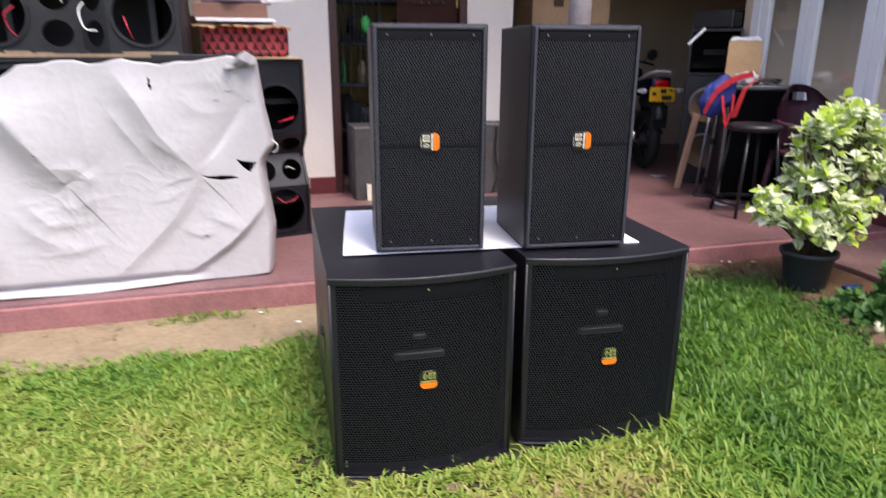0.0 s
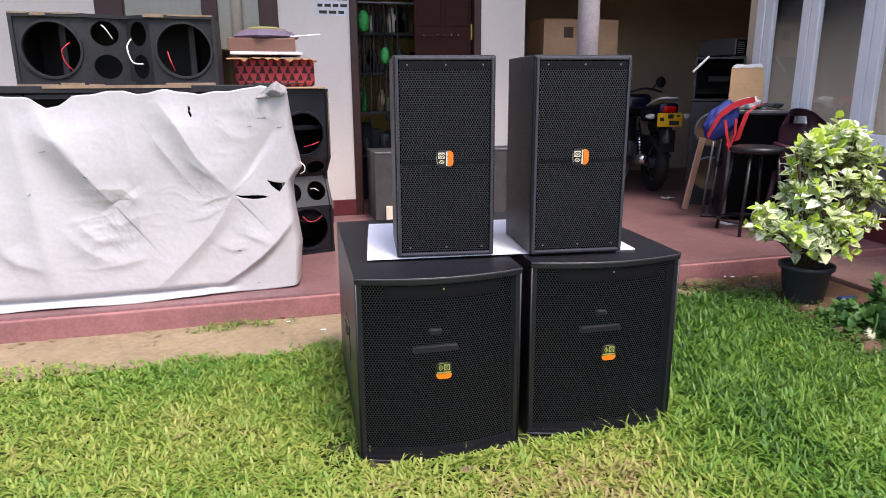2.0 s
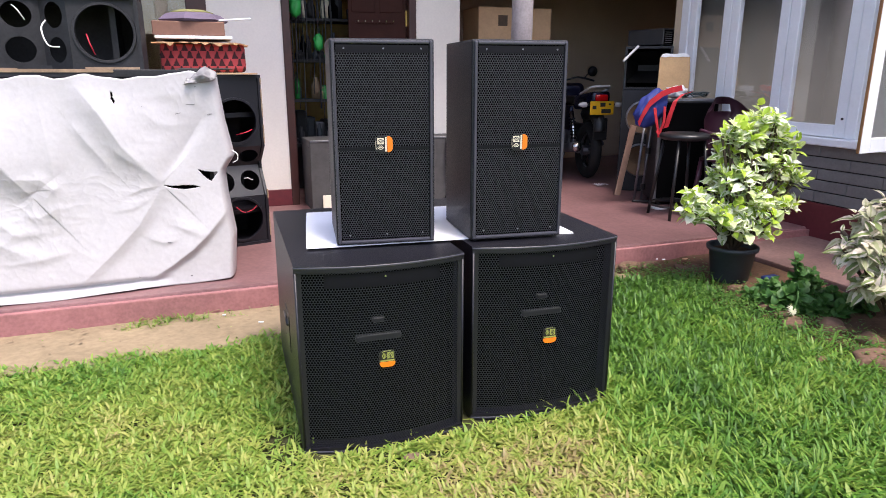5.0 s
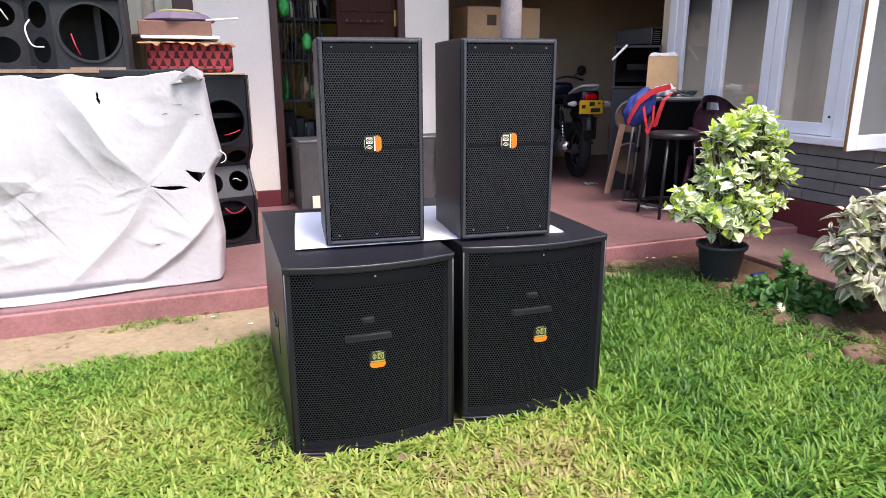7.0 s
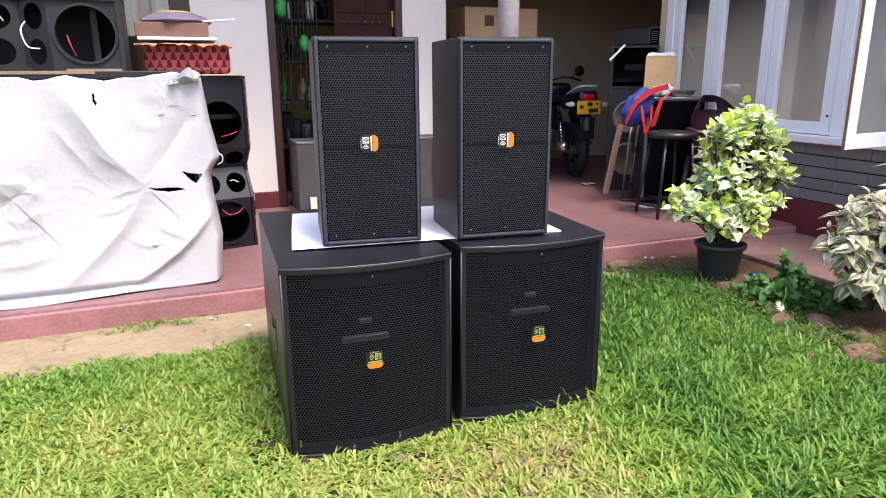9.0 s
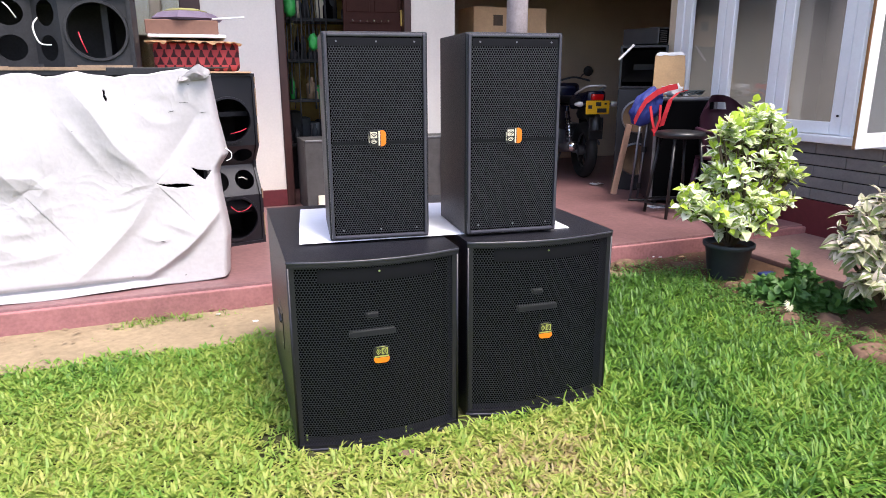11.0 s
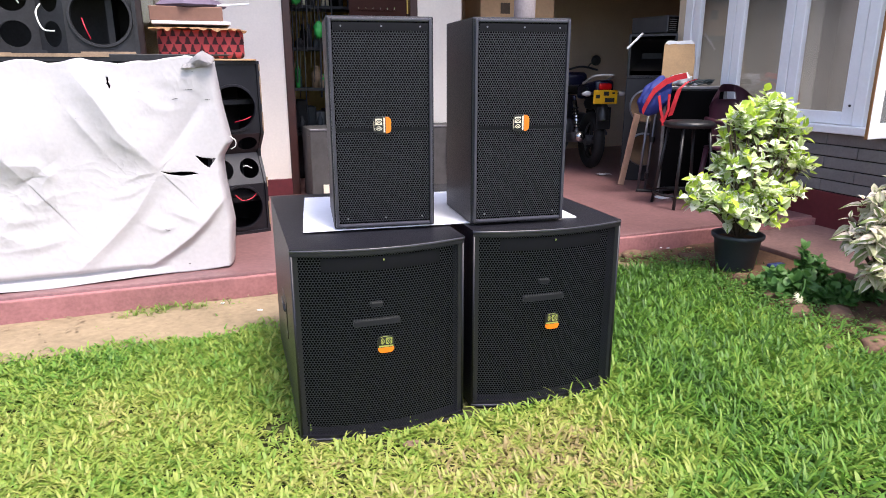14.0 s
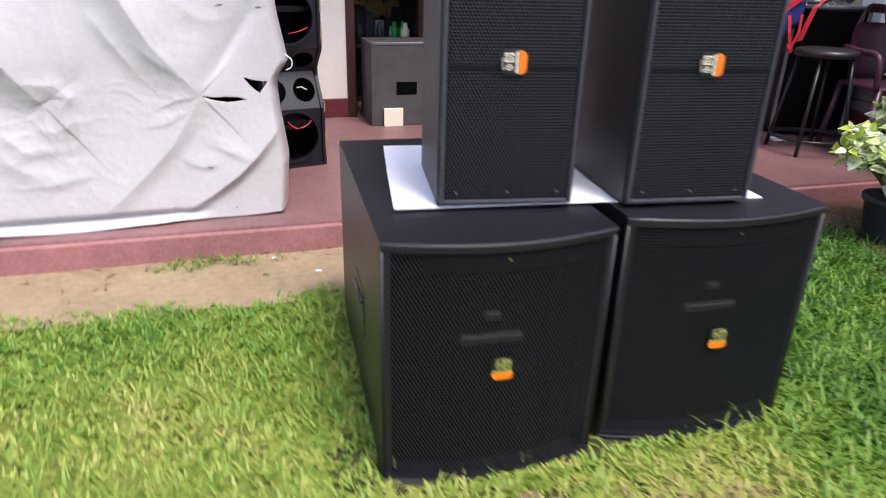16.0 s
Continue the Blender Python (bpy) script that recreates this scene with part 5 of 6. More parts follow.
chair = thing("plastic_chair", Matrix.Translation((3.70, 2.01, FLOOR_Z)) @ pose(0, 0, 0, 0, 0, -12), "maroon moulded plastic garden chair", "chair")
bm = bmesh.new()
rows = []
for j in range(9):
    v = j / 8
    z = 0.46 + 0.46 * v
    hw = 0.215 + 0.012 * math.sin(math.pi * v) - 0.07 * max(0, (v - 0.7) / 0.3) ** 2
    rows.append([bm.verts.new((hw * (2 * i / 12 - 1), 0.25 + 0.08 * v - 0.14 * abs(2 * i / 12 - 1) ** 2, z - 0.09 * v ** 2 * abs(2 * i / 12 - 1) ** 3)) for i in range(13)])
for j in range(8):
    for i in range(12):
        if j == 6 and 4 <= i <= 7:
            continue
        bm.faces.new((rows[j][i], rows[j][i + 1], rows[j + 1][i + 1], rows[j + 1][i]))
part("backrest", thicken(bm, 0.012), MAROON, chair, smooth=True)
part("seat", box(-0.22, 0.22, -0.2, 0.2, 0.43, 0.455, 0.012, 2), MAROON, chair, smooth=True)
for sx in (-1, 1):
    for sy, lean in ((-0.18, -0.03), (0.18, 0.05)):
        part("leg", tube((sx * 0.2, sy, 0.44), (sx * 0.23, sy + lean, 0.0), 0.022, 0.018, 10), MAROON, chair, smooth=True)
    part("armrest", wire([(sx * 0.22, 0.2, 0.66), (sx * 0.25, 0.0, 0.65), (sx * 0.25, -0.17, 0.63), (sx * 0.23, -0.19, 0.45)], 0.018, 8), MAROON, chair, smooth=True)

# ---------------------------------------------------------------- plants


def leaf_material(name, middle, margin, spread, split, noise_amount, yellow=(0.3, 0.34, 0.03)):
    """Leaf: green middle and pale margin by the leaf's own width, each leaf a little different."""
    m = bpy.data.materials.new(name)
    m.use_nodes = True
    nt = m.node_tree
    b = nt.nodes["Principled BSDF"]
    b.inputs["Roughness"].default_value = 0.45
    b.inputs["Specular IOR Level"].default_value = 0.35
    uv = nt.nodes.new("ShaderNodeUVMap")
    sep = nt.nodes.new("ShaderNodeSeparateXYZ")
    nt.links.new(uv.outputs[0], sep.inputs[0])
    geo = nt.nodes.new("ShaderNodeNewGeometry")
    nz = nt.nodes.new("ShaderNodeTexNoise")
    nz.inputs["Scale"].default_value = 45
    nz.inputs["Detail"].default_value = 3
    nt.links.new(geo.outputs["Position"], nz.inputs["Vector"])

    def mn(op, *vals):
        n = nt.nodes.new("ShaderNodeMath")
        n.operation = op
        for i, v in enumerate(vals):
            if isinstance(v, (int, float)):
                n.inputs[i].default_value = v
            else:
                nt.links.new(v, n.inputs[i])
        return n.outputs[0]

    across = mn("ABSOLUTE", mn("SUBTRACT", sep.outputs["X"], 0.5))
    value = mn("ADD", across, mn("MULTIPLY", mn("SUBTRACT", nz.outputs["Fac"], 0.5), noise_amount))
    value = mn("ADD", value, mn("MULTIPLY", mn("SUBTRACT", geo.outputs["Random Per Island"], 0.5), spread))
    ramp = nt.nodes.new("ShaderNodeValToRGB")
    e = ramp.color_ramp.elements
    e[0].position, e[1].position = split - 0.03, split + 0.03
    e[0].color, e[1].color = (*middle, 1), (*margin, 1)
    nt.links.new(value, ramp.inputs["Fac"])
    hue = nt.nodes.new("ShaderNodeMix")
    hue.data_type = "RGBA"
    pick = mn("GREATER_THAN", mn("FRACT", mn("MULTIPLY", geo.outputs["Random Per Island"], 7.31)), 0.58)
    nt.links.new(mn("MULTIPLY", pick, 0.7), hue.inputs["Factor"])
    nt.links.new(ramp.outputs["Color"], hue.inputs["A"])
    hue.inputs["B"].default_value = (*yellow, 1)
    nt.links.new(hue.outputs["Result"], b.inputs["Base Color"])
    tl = nt.nodes.new("ShaderNodeBsdfTranslucent")
    nt.links.new(hue.outputs["Result"], tl.inputs["Color"])
    ms = nt.nodes.new("ShaderNodeMixShader")
    ms.inputs[0].default_value = 0.35
    nt.links.new(b.outputs[0], ms.inputs[1])
    nt.links.new(tl.outputs[0], ms.inputs[2])
    nt.links.new(ms.outputs[0], nt.nodes["Material Output"].inputs["Surface"])
    return m


VARIEGATED = leaf_material("cream and green leaf", (0.27, 0.41, 0.09), (0.85, 0.87, 0.7), 0.28, 0.1, 0.75, (0.55, 0.66, 0.25))
YOUNG = leaf_material("lime young leaf", (0.42, 0.6, 0.06), (0.62, 0.74, 0.16), 0.5, 0.3, 0.5, (0.5, 0.66, 0.07))
PINKISH = leaf_material("pale pink and green leaf", (0.24, 0.3, 0.11), (0.78, 0.69, 0.58), 0.3, 0.13, 0.6, (0.42, 0.42, 0.25))
WEED_LEAF = leaf_material("dark green garden leaf", (0.06, 0.165, 0.035), (0.08, 0.19, 0.045), 0.2, 0.3, 0.4, (0.1, 0.22, 0.055))

STATIONS = ((0.0, 0.06), (0.13, 0.6), (0.34, 1.0), (0.58, 0.92), (0.83, 0.46), (1.0, 0.02))


def leaf_mesh(name, leaves, stations=STATIONS):
    """One mesh of many leaves: (root, way, up, length, width, droop), each a cupped blade with a midrib."""
    verts, faces, uvs = [], [], []
    for root, way, up, ln, wd, droop in leaves:
        side = way.cross(up).normalized()
        up = side.cross(way).normalized()
        base = len(verts)
        for s, k in stations:
            c = root + way * (ln * s) - up * (droop * ln * s * s)
            for q in (-1, 0, 1):
                verts.append(c + side * (q * wd * 0.5 * k) + up * (0.12 * wd * k * abs(q)))
                uvs.append((0.5 + 0.5 * q * max(k, 0.15), s))
        for i in range(len(stations) - 1):
            for q in (0, 1):
                a = base + i * 3 + q
                faces.append((a, a + 1, a + 4, a + 3))
    me = bpy.data.meshes.new(name)
    me.from_pydata([tuple(v) for v in verts], [], faces)
    layer = me.uv_layers.new(name="leaf")
    idx = np.empty(len(me.loops), dtype=np.int32)
    me.loops.foreach_get("vertex_index", idx)
    layer.data.foreach_set("uv", np.array(uvs, dtype=np.float32)[idx].ravel())
    me.polygons.foreach_set("use_smooth", [True] * len(me.polygons))
    return me


def rand_dir(rng):
    v = Vector((rng.gauss(0, 1), rng.gauss(0, 1), rng.gauss(0, 1)))
    return v.normalized()


def bush(rng, lobes, whorls, per, ln, wd, stem_root):
    """Leaves in whorls on twig ends inside overlapping lobes, and the twigs' lines."""
    leaves, twigs = [], []
    for k in range(whorls):
        c, r = lobes[k % len(lobes)]
        d = rand_dir(rng)
        if d.z < -0.35:
            d.z *= -0.6
        p = Vector(c) + Vector((d.x * r[0], d.y * r[1], d.z * r[2])) * (0.45 + 0.6 * rng.random())
        out = (p - Vector(stem_root)).normalized()
        out = (out + Vector((0, -0.15, 0.35)) + rand_dir(rng) * 0.3).normalized()
        twigs.append((p, out))
        turn = rng.random() * 6.28
        a = out.orthogonal().normalized()
        b = out.cross(a)
        for j in range(per):
            ang = turn + j * 2.399
            spread = 0.35 + 0.9 * j / per
            way = (out * (1.15 - spread * 0.75) + (a * math.cos(ang) + b * math.sin(ang)) * spread).normalized()
            root = p - out * (0.012 * j)
            l = ln * (0.6 + 0.55 * rng.random()) * (0.75 + 0.35 * j / per)
            leaves.append((root, (way + rand_dir(rng) * 0.3).normalized(), (out + rand_dir(rng) * 0.4 + Vector((0, -0.25, 0.2))).normalized(), l, wd * (0.75 + 0.4 * rng.random()) * l / ln, 0.15 + 0.45 * rng.random()))
    return leaves, twigs


def twig_mesh(twigs, root, rng, r0=0.011):
    bm = bmesh.new()
    for i, (p, out) in enumerate(twigs):
        if i % 4:
            continue
        mid = Vector(root).lerp(p, 0.5) + Vector((rng.gauss(0, 0.02), rng.gauss(0, 0.02), 0.02))
        wire([root, mid, p], r0 * (0.35 + 0.4 * rng.random()), 5, bm, 4)
    return bm


rng = random.Random(5)
PX, PY = 2.725, 0.99
pot = thing("potted_shrub", pose(PX, PY, 0.015), "variegated cream and lime shrub in a dark pot", "shrub")
part("pot", lathe([(0.004, 0.0), (0.098, 0.0), (0.106, 0.01), (0.132, 0.19), (0.146, 0.195), (0.149, 0.218), (0.138, 0.222), (0.132, 0.207), (0.12, 0.18), (0.004, 0.175)], 36), POT, pot, "dark grey plastic pot", smooth=True)
part("pot_soil", lathe([(0.004, 0.195), (0.07, 0.195), (0.128, 0.186)], 24), SOIL, pot)
lobes = [((0.0, 0, 0.5), (0.25, 0.22, 0.2)), ((0.06, -0.02, 0.72), (0.26, 0.2, 0.22)), ((-0.25, -0.03, 0.44), (0.18, 0.16, 0.15)), ((0.22, -0.03, 0.46), (0.21, 0.18, 0.16)), ((0.1, 0, 0.92), (0.19, 0.15, 0.13)), ((-0.09, -0.05, 0.84), (0.13, 0.12, 0.14)), ((0.24, 0, 0.78), (0.13, 0.12, 0.13)), ((0.02, -0.06, 0.34), (0.19, 0.16, 0.11)), ((-0.12, -0.06, 0.62), (0.14, 0.14, 0.14)), ((0.32, -0.02, 0.62), (0.13, 0.12, 0.07)), ((-0.02, -0.08, 0.4), (0.24, 0.2, 0.12))]
leaves, twigs = bush(rng, [((c[0], c[1], c[2] + 0.0), r) for c, r in lobes], 460, 5, 0.074, 0.053, (0, 0, 0.19))
fresh = [rng.random() < (0.55 if k % 5 < 2 else 0.05) for k in range(len(leaves))]
for name, young, skin in (("crown", False, VARIEGATED), ("young_leaves", True, YOUNG)):
    crown = new(name, leaf_mesh(name, [lf for lf, fr in zip(leaves, fresh) if fr == young]))
    crown.data.materials.append(skin)
    crown.parent = pot
part("stem", twig_mesh(twigs, (0, 0, 0.18), rng), BARK, pot, smooth=True)

rng = random.Random(11)
sh = thing("garden_shrub", pose(2.85, 0.1, 0.085), "pale variegated shrub growing in the garden bed", "shrub")
lobes = [((-0.02, 0.02, 0.44), (0.24, 0.22, 0.12)), ((-0.02, 0.0, 0.55), (0.2, 0.2, 0.11)), ((0.22, 0.05, 0.46), (0.25, 0.22, 0.17)), ((-0.17, 0.02, 0.36), (0.12, 0.14, 0.12)), ((0.3, -0.1, 0.58), (0.25, 0.2, 0.18)), ((0.05, -0.1, 0.3), (0.22, 0.15, 0.1)), ((-0.1, -0.1, 0.24), (0.17, 0.14, 0.09))]
leaves, twigs = bush(rng, [((c[0], c[1], c[2] - 0.04), r) for c, r in lobes], 230, 6, 0.076, 0.052, (0, 0, 0.02))
leaves = [(a, (b + Vector((0, 0, -0.25))).normalized(), c, l, w, d + 0.4) for a, b, c, l, w, d in leaves]
for z, dx in ((0.72, -0.05), (0.9, 0.16), (1.0, 0.2), (0.82, 0.1)):
    for j in range(4):
        leaves.append((Vector((dx, -0.05, z)), Vector((math.cos(j * 2.4), math.sin(j * 2.4), 0.25)).normalized(), Vector((0, 0, 1)), 0.11, 0.04, 0.4))
    twigs.insert(0, (Vector((dx, -0.05, z)), Vector((0, 0, 1))))
    for q in range(3):
        twigs.insert(1, (Vector((dx, -0.05, z)), Vector((0, 0, 1))))
crown = new("crown", leaf_mesh("crown", leaves))
crown.data.materials.append(PINKISH)
crown.parent = sh
part("stem", twig_mesh(twigs, (0, 0, 0), rng, 0.014), BARK, sh, smooth=True)
for k in range(7):
    p = Vector((rng.uniform(-0.2, 0.25), -0.2, rng.uniform(0.42, 0.55)))
    part("flower", lathe([(0.002, 0.0), (0.012, 0.008), (0.004, 0.02)], 6, center=tuple(p)), PINK_FLOWER, sh, "tiny red flower", smooth=True)


def low_plant(at, rng, size, tall, whorls, ln):
    leaves, _ = bush(rng, [((0, 0, tall * 0.45), (size, size, tall * 0.5)), ((size * 0.6, 0, tall * 0.3), (size * 0.7, size * 0.7, tall * 0.3))], whorls, 6, ln, ln * 0.78, (0, 0, -0.03))
    ob = new("low_plant", leaf_mesh("low_plant", leaves))
    ob.data.materials.append(WEED_LEAF)
    ob.matrix_basis = Matrix.Translation(at)
    return tagged(ob, "dark green leafy plant low in the bed", "plant", "low plants in the bed")


rng = random.Random(21)
for x, y, size, tall, n, ln in ((2.58, 0.47, 0.08, 0.09, 16, 0.075), (2.69, 0.36, 0.08, 0.09, 16, 0.07), (2.66, 0.49, 0.09, 0.13, 18, 0.075), (2.82, 0.44, 0.1, 0.12, 20, 0.07), (2.78, 0.56, 0.04, 0.26, 16, 0.06), (2.92, 0.3, 0.09, 0.1, 16, 0.065), (2.66, 0.6, 0.08, 0.12, 16, 0.07), (2.53, 0.61, 0.07, 0.07, 12, 0.06), (2.87, 0.55, 0.05, 0.21, 16, 0.06), (2.76, 0.3, 0.08, 0.08, 14, 0.065)):
    low_plant((x, y, 0.03), rng, size, tall, n, ln)
fl = thing("flower", pose(2.47, 0.30, 0.02), "white ragged flower on a bent stalk", "flower")
part("stalk", wire([(0.1, 0.08, 0.02), (0.05, 0.03, 0.15), (0.02, 0.0, 0.12), (0, 0, 0.07)], 0.004), WEED_LEAF, fl, smooth=True)
pet = [(Vector((0, 0, 0.07)), Vector((math.cos(a), -0.3 + 0.6 * math.sin(a), math.sin(a) * 0.9)).normalized(), Vector((0, -1, 0.3)), 0.03, 0.007, 0.55) for a in (k * math.tau / 15 for k in range(15))]
po = new("petals", leaf_mesh("petals", pet))
po.data.materials.append(mat("cream petal", (0.6, 0.6, 0.42), 0.6))
po.parent = fl
tagged(part("plastic_scrap", box(2.66, 2.76, 0.66, 0.7, 0.1, 0.135, 0.01, 2), mat("dark blue plastic", (0.01, 0.02, 0.09), 0.35), smooth=True), "dark blue plastic scrap among the plants", "litter")

# small scraps lying on the soil and the sandy strip
for x, y, r, pale in ((2.68, 0.25, 0.016, WHITE), (2.6, 1.44, 0.018, WHITE), (2.56, 1.46, 0.012, WHITE), (2.74, 1.4, 0.028, TAN), (-0.19, 1.42, 0.013, WHITE), (-0.02, 1.25, 0.02, WHITE)):
    bm = bmesh.new()
    bmesh.ops.create_icosphere(bm, subdivisions=2, radius=1)
    for v in bm.verts:
        v.co = Vector((v.co.x * r, v.co.y * r * 0.6, v.co.z * 0.004)) * (0.6 + 0.7 * abs(noise.noise(v.co * 2.1 + Vector((x, y, 0))))) + Vector((x, y, 0.019 + 0.02 * (x > 2)))
    tagged(part("scrap", bm, pale), "small pale scrap lying on bare soil", "litter", "scraps on the soil")

# edging stones


def stone(at, size, seed, turn):
    bm = bmesh.new()
    bmesh.ops.create_icosphere(bm, subdivisions=3, radius=1)
    for v in bm.verts:
        n = 0.8 + 0.35 * noise.noise(v.co * 1.3 + Vector((seed * 3.1, 0, 0))) + 0.1 * noise.noise(v.co * 4)
        n += 0.12 * abs(noise.noise(v.co * 2.6 + Vector((0, seed, 0)))) - 0.05 * noise.noise(v.co * 9)
        c = Vector([math.copysign(abs(q) ** 0.7, q) for q in v.co]) * n
        v.co = Vector((c.x * size[0], c.y * size[1], c.z * size[2]))
    return tagged(part("edging_stone", bm, STONE, m=Matrix.Translation(at) @ pose(0, 0, 0, 0, 0, turn), smooth=True), "brown earthy stone edging the bed", "stone", "edging stones")


for k, (x, y, sx, sy, sz, r) in enumerate(((2.42, 1.36, 0.12, 0.07, 0.05, 10), (2.62, 1.22, 0.10, 0.07, 0.045, -30), (2.58, 0.78, 0.06, 0.05, 0.05, 20), (2.52, 0.5, 0.07, 0.06, 0.045, 60), (2.44, 0.26, 0.10, 0.06, 0.05, 15), (2.60, 0.18, 0.09, 0.07, 0.05, 40), (2.42, -0.17, 0.12, 0.07, 0.05, -15), (2.62, 0.0, 0.07, 0.06, 0.04, 5), (2.22, -0.08, 0.04, 0.03, 0.018, 30), (2.3, -0.5, 0.12, 0.08, 0.05, 70), (2.1, 1.42, 0.08, 0.05, 0.04, 5), (2.27, 1.37, 0.11, 0.06, 0.05, -12), (1.9, 1.45, 0.06, 0.035, 0.03, 20), (2.48, 0.36, 0.06, 0.05, 0.045, 50))):
    stone((x, y, 0.02), (sx, sy, sz), k, r)
bm = bmesh.new()
bmesh.ops.create_icosphere(bm, subdivisions=3, radius=1)
for v in bm.verts:
    v.co = Vector((v.co.x * 0.034, v.co.y * 0.022, v.co.z * 0.012)) * (0.7 + 0.6 * abs(noise.noise(v.co * 2.3)) + 0.3 * noise.noise(v.co * 5)) + Vector((0.33, -0.16, 0.012))
tagged(part("clod", bm, mat("pale brown clod", (0.2, 0.135, 0.085), 0.95, 0, 40, 0.5, 0.8)), "small brown clod of earth in the grass", "clod")

# ---------------------------------------------------------------- grass


def grass_material(name, colours):
    m = bpy.data.materials.new(name)
    m.use_nodes = True
    nt = m.node_tree
    b = nt.nodes["Principled BSDF"]
    b.inputs["Roughness"].default_value = 0.5
    b.inputs["Specular IOR Level"].default_value = 0.36
    geo = nt.nodes.new("ShaderNodeNewGeometry")
    nz = nt.nodes.new("ShaderNodeTexNoise")
    nz.inputs["Scale"].default_value = 1.6
    nz.inputs["Detail"].default_value = 4
    nt.links.new(geo.outputs["Position"], nz.inputs["Vector"])
    sep = nt.nodes.new("ShaderNodeSeparateXYZ")
    nt.links.new(geo.outputs["Position"], sep.inputs[0])

    def mn(op, *vals):
        n = nt.nodes.new("ShaderNodeMath")
        n.operation = op
        for i, v in enumerate(vals):
            if isinstance(v, (int, float)):
                n.inputs[i].default_value = v
            else:
                nt.links.new(v, n.inputs[i])
        return n.outputs[0]

    nz2 = nt.nodes.new("ShaderNodeTexNoise")
    nz2.inputs["Scale"].default_value = 14
    nz2.inputs["Detail"].default_value = 3
    nt.links.new(geo.outputs["Position"], nz2.inputs["Vector"])
    val = mn("ADD", mn("MULTIPLY", geo.outputs["Random Per Island"], 0.42), mn("MULTIPLY", mn("SUBTRACT", nz.outputs["Fac"], 0.48), 0.95))
    val = mn("ADD", val, mn("MULTIPLY", mn("SUBTRACT", nz2.outputs["Fac"], 0.5), 0.55))
    # two kinds of turf: yellower carpet grass beside greener grass towards the bed
    val = mn("ADD", val, mn("MULTIPLY", mn("SUBTRACT", 1.0, mn("MINIMUM", mn("MAXIMUM", mn("SUBTRACT", sep.outputs["X"], 0.5), 0.0), 1.0)), 0.37))
    # house shade put into the colour: greener and darker towards the strip
    val = mn("SUBTRACT", val, mn("MULTIPLY", mn("MINIMUM", mn("MAXIMUM", mn("SUBTRACT", sep.outputs["Y"], 0.25), 0.0), 0.7), 0.22))
    # a dry worn patch in front of the boxes
    du = mn("DIVIDE", mn("SUBTRACT", sep.outputs["X"], 0.72), 0.62)
    dv = mn("DIVIDE", mn("ADD", sep.outputs["Y"], 0.4), 0.34)
    dry = mn("MAXIMUM", mn("SUBTRACT", 1.0, mn("SQRT", mn("ADD", mn("MULTIPLY", du, du), mn("MULTIPLY", dv, dv)))), 0.0)
    val = mn("ADD", val, mn("MULTIPLY", dry, mn("MULTIPLY", nz2.outputs["Fac"], 0.75)))
    ramp = nt.nodes.new("ShaderNodeValToRGB")
    cr = ramp.color_ramp
    while len(cr.elements) < len(colours):
        cr.elements.new(0.5)
    for e, (p, c) in zip(cr.elements, colours):
        e.position, e.color = p, (*c, 1)
    nt.links.new(val, ramp.inputs["Fac"])
    nt.links.new(ramp.outputs["Color"], b.inputs["Base Color"])
    tl = nt.nodes.new("ShaderNodeBsdfTranslucent")
    nt.links.new(ramp.outputs["Color"], tl.inputs["Color"])
    ms = nt.nodes.new("ShaderNodeMixShader")
    ms.inputs[0].default_value = 0.3
    nt.links.new(b.outputs[0], ms.inputs[1])
    nt.links.new(tl.outputs[0], ms.inputs[2])
    nt.links.new(ms.outputs[0], nt.nodes["Material Output"].inputs["Surface"])
    return m


GRASS = grass_material("mixed lawn grass", ((0.0, (0.046, 0.12, 0.018)), (0.24, (0.112, 0.255, 0.031)), (0.5, (0.205, 0.315, 0.048)), (0.76, (0.325, 0.385, 0.08)), (0.93, (0.41, 0.4, 0.13)), (1.0, (0.34, 0.27, 0.12))))


def lawn_edge(x):
    """How far the lawn reaches towards the step."""
    left = 1.06 + 0.05 * np.sin(x * 3.1) + 0.03 * np.sin(x * 9.3 + 1)
    return np.where(x > 1.25, 1.42 - 0.42 * np.clip(x - 1.75, 0, 0.7) + 0.05 * np.sin(x * 8), left)


def bed_edge(y):
    return 2.36 + 0.1 * np.clip(y, 0, 1.2) + 0.05 * np.sin(y * 7 + 1)


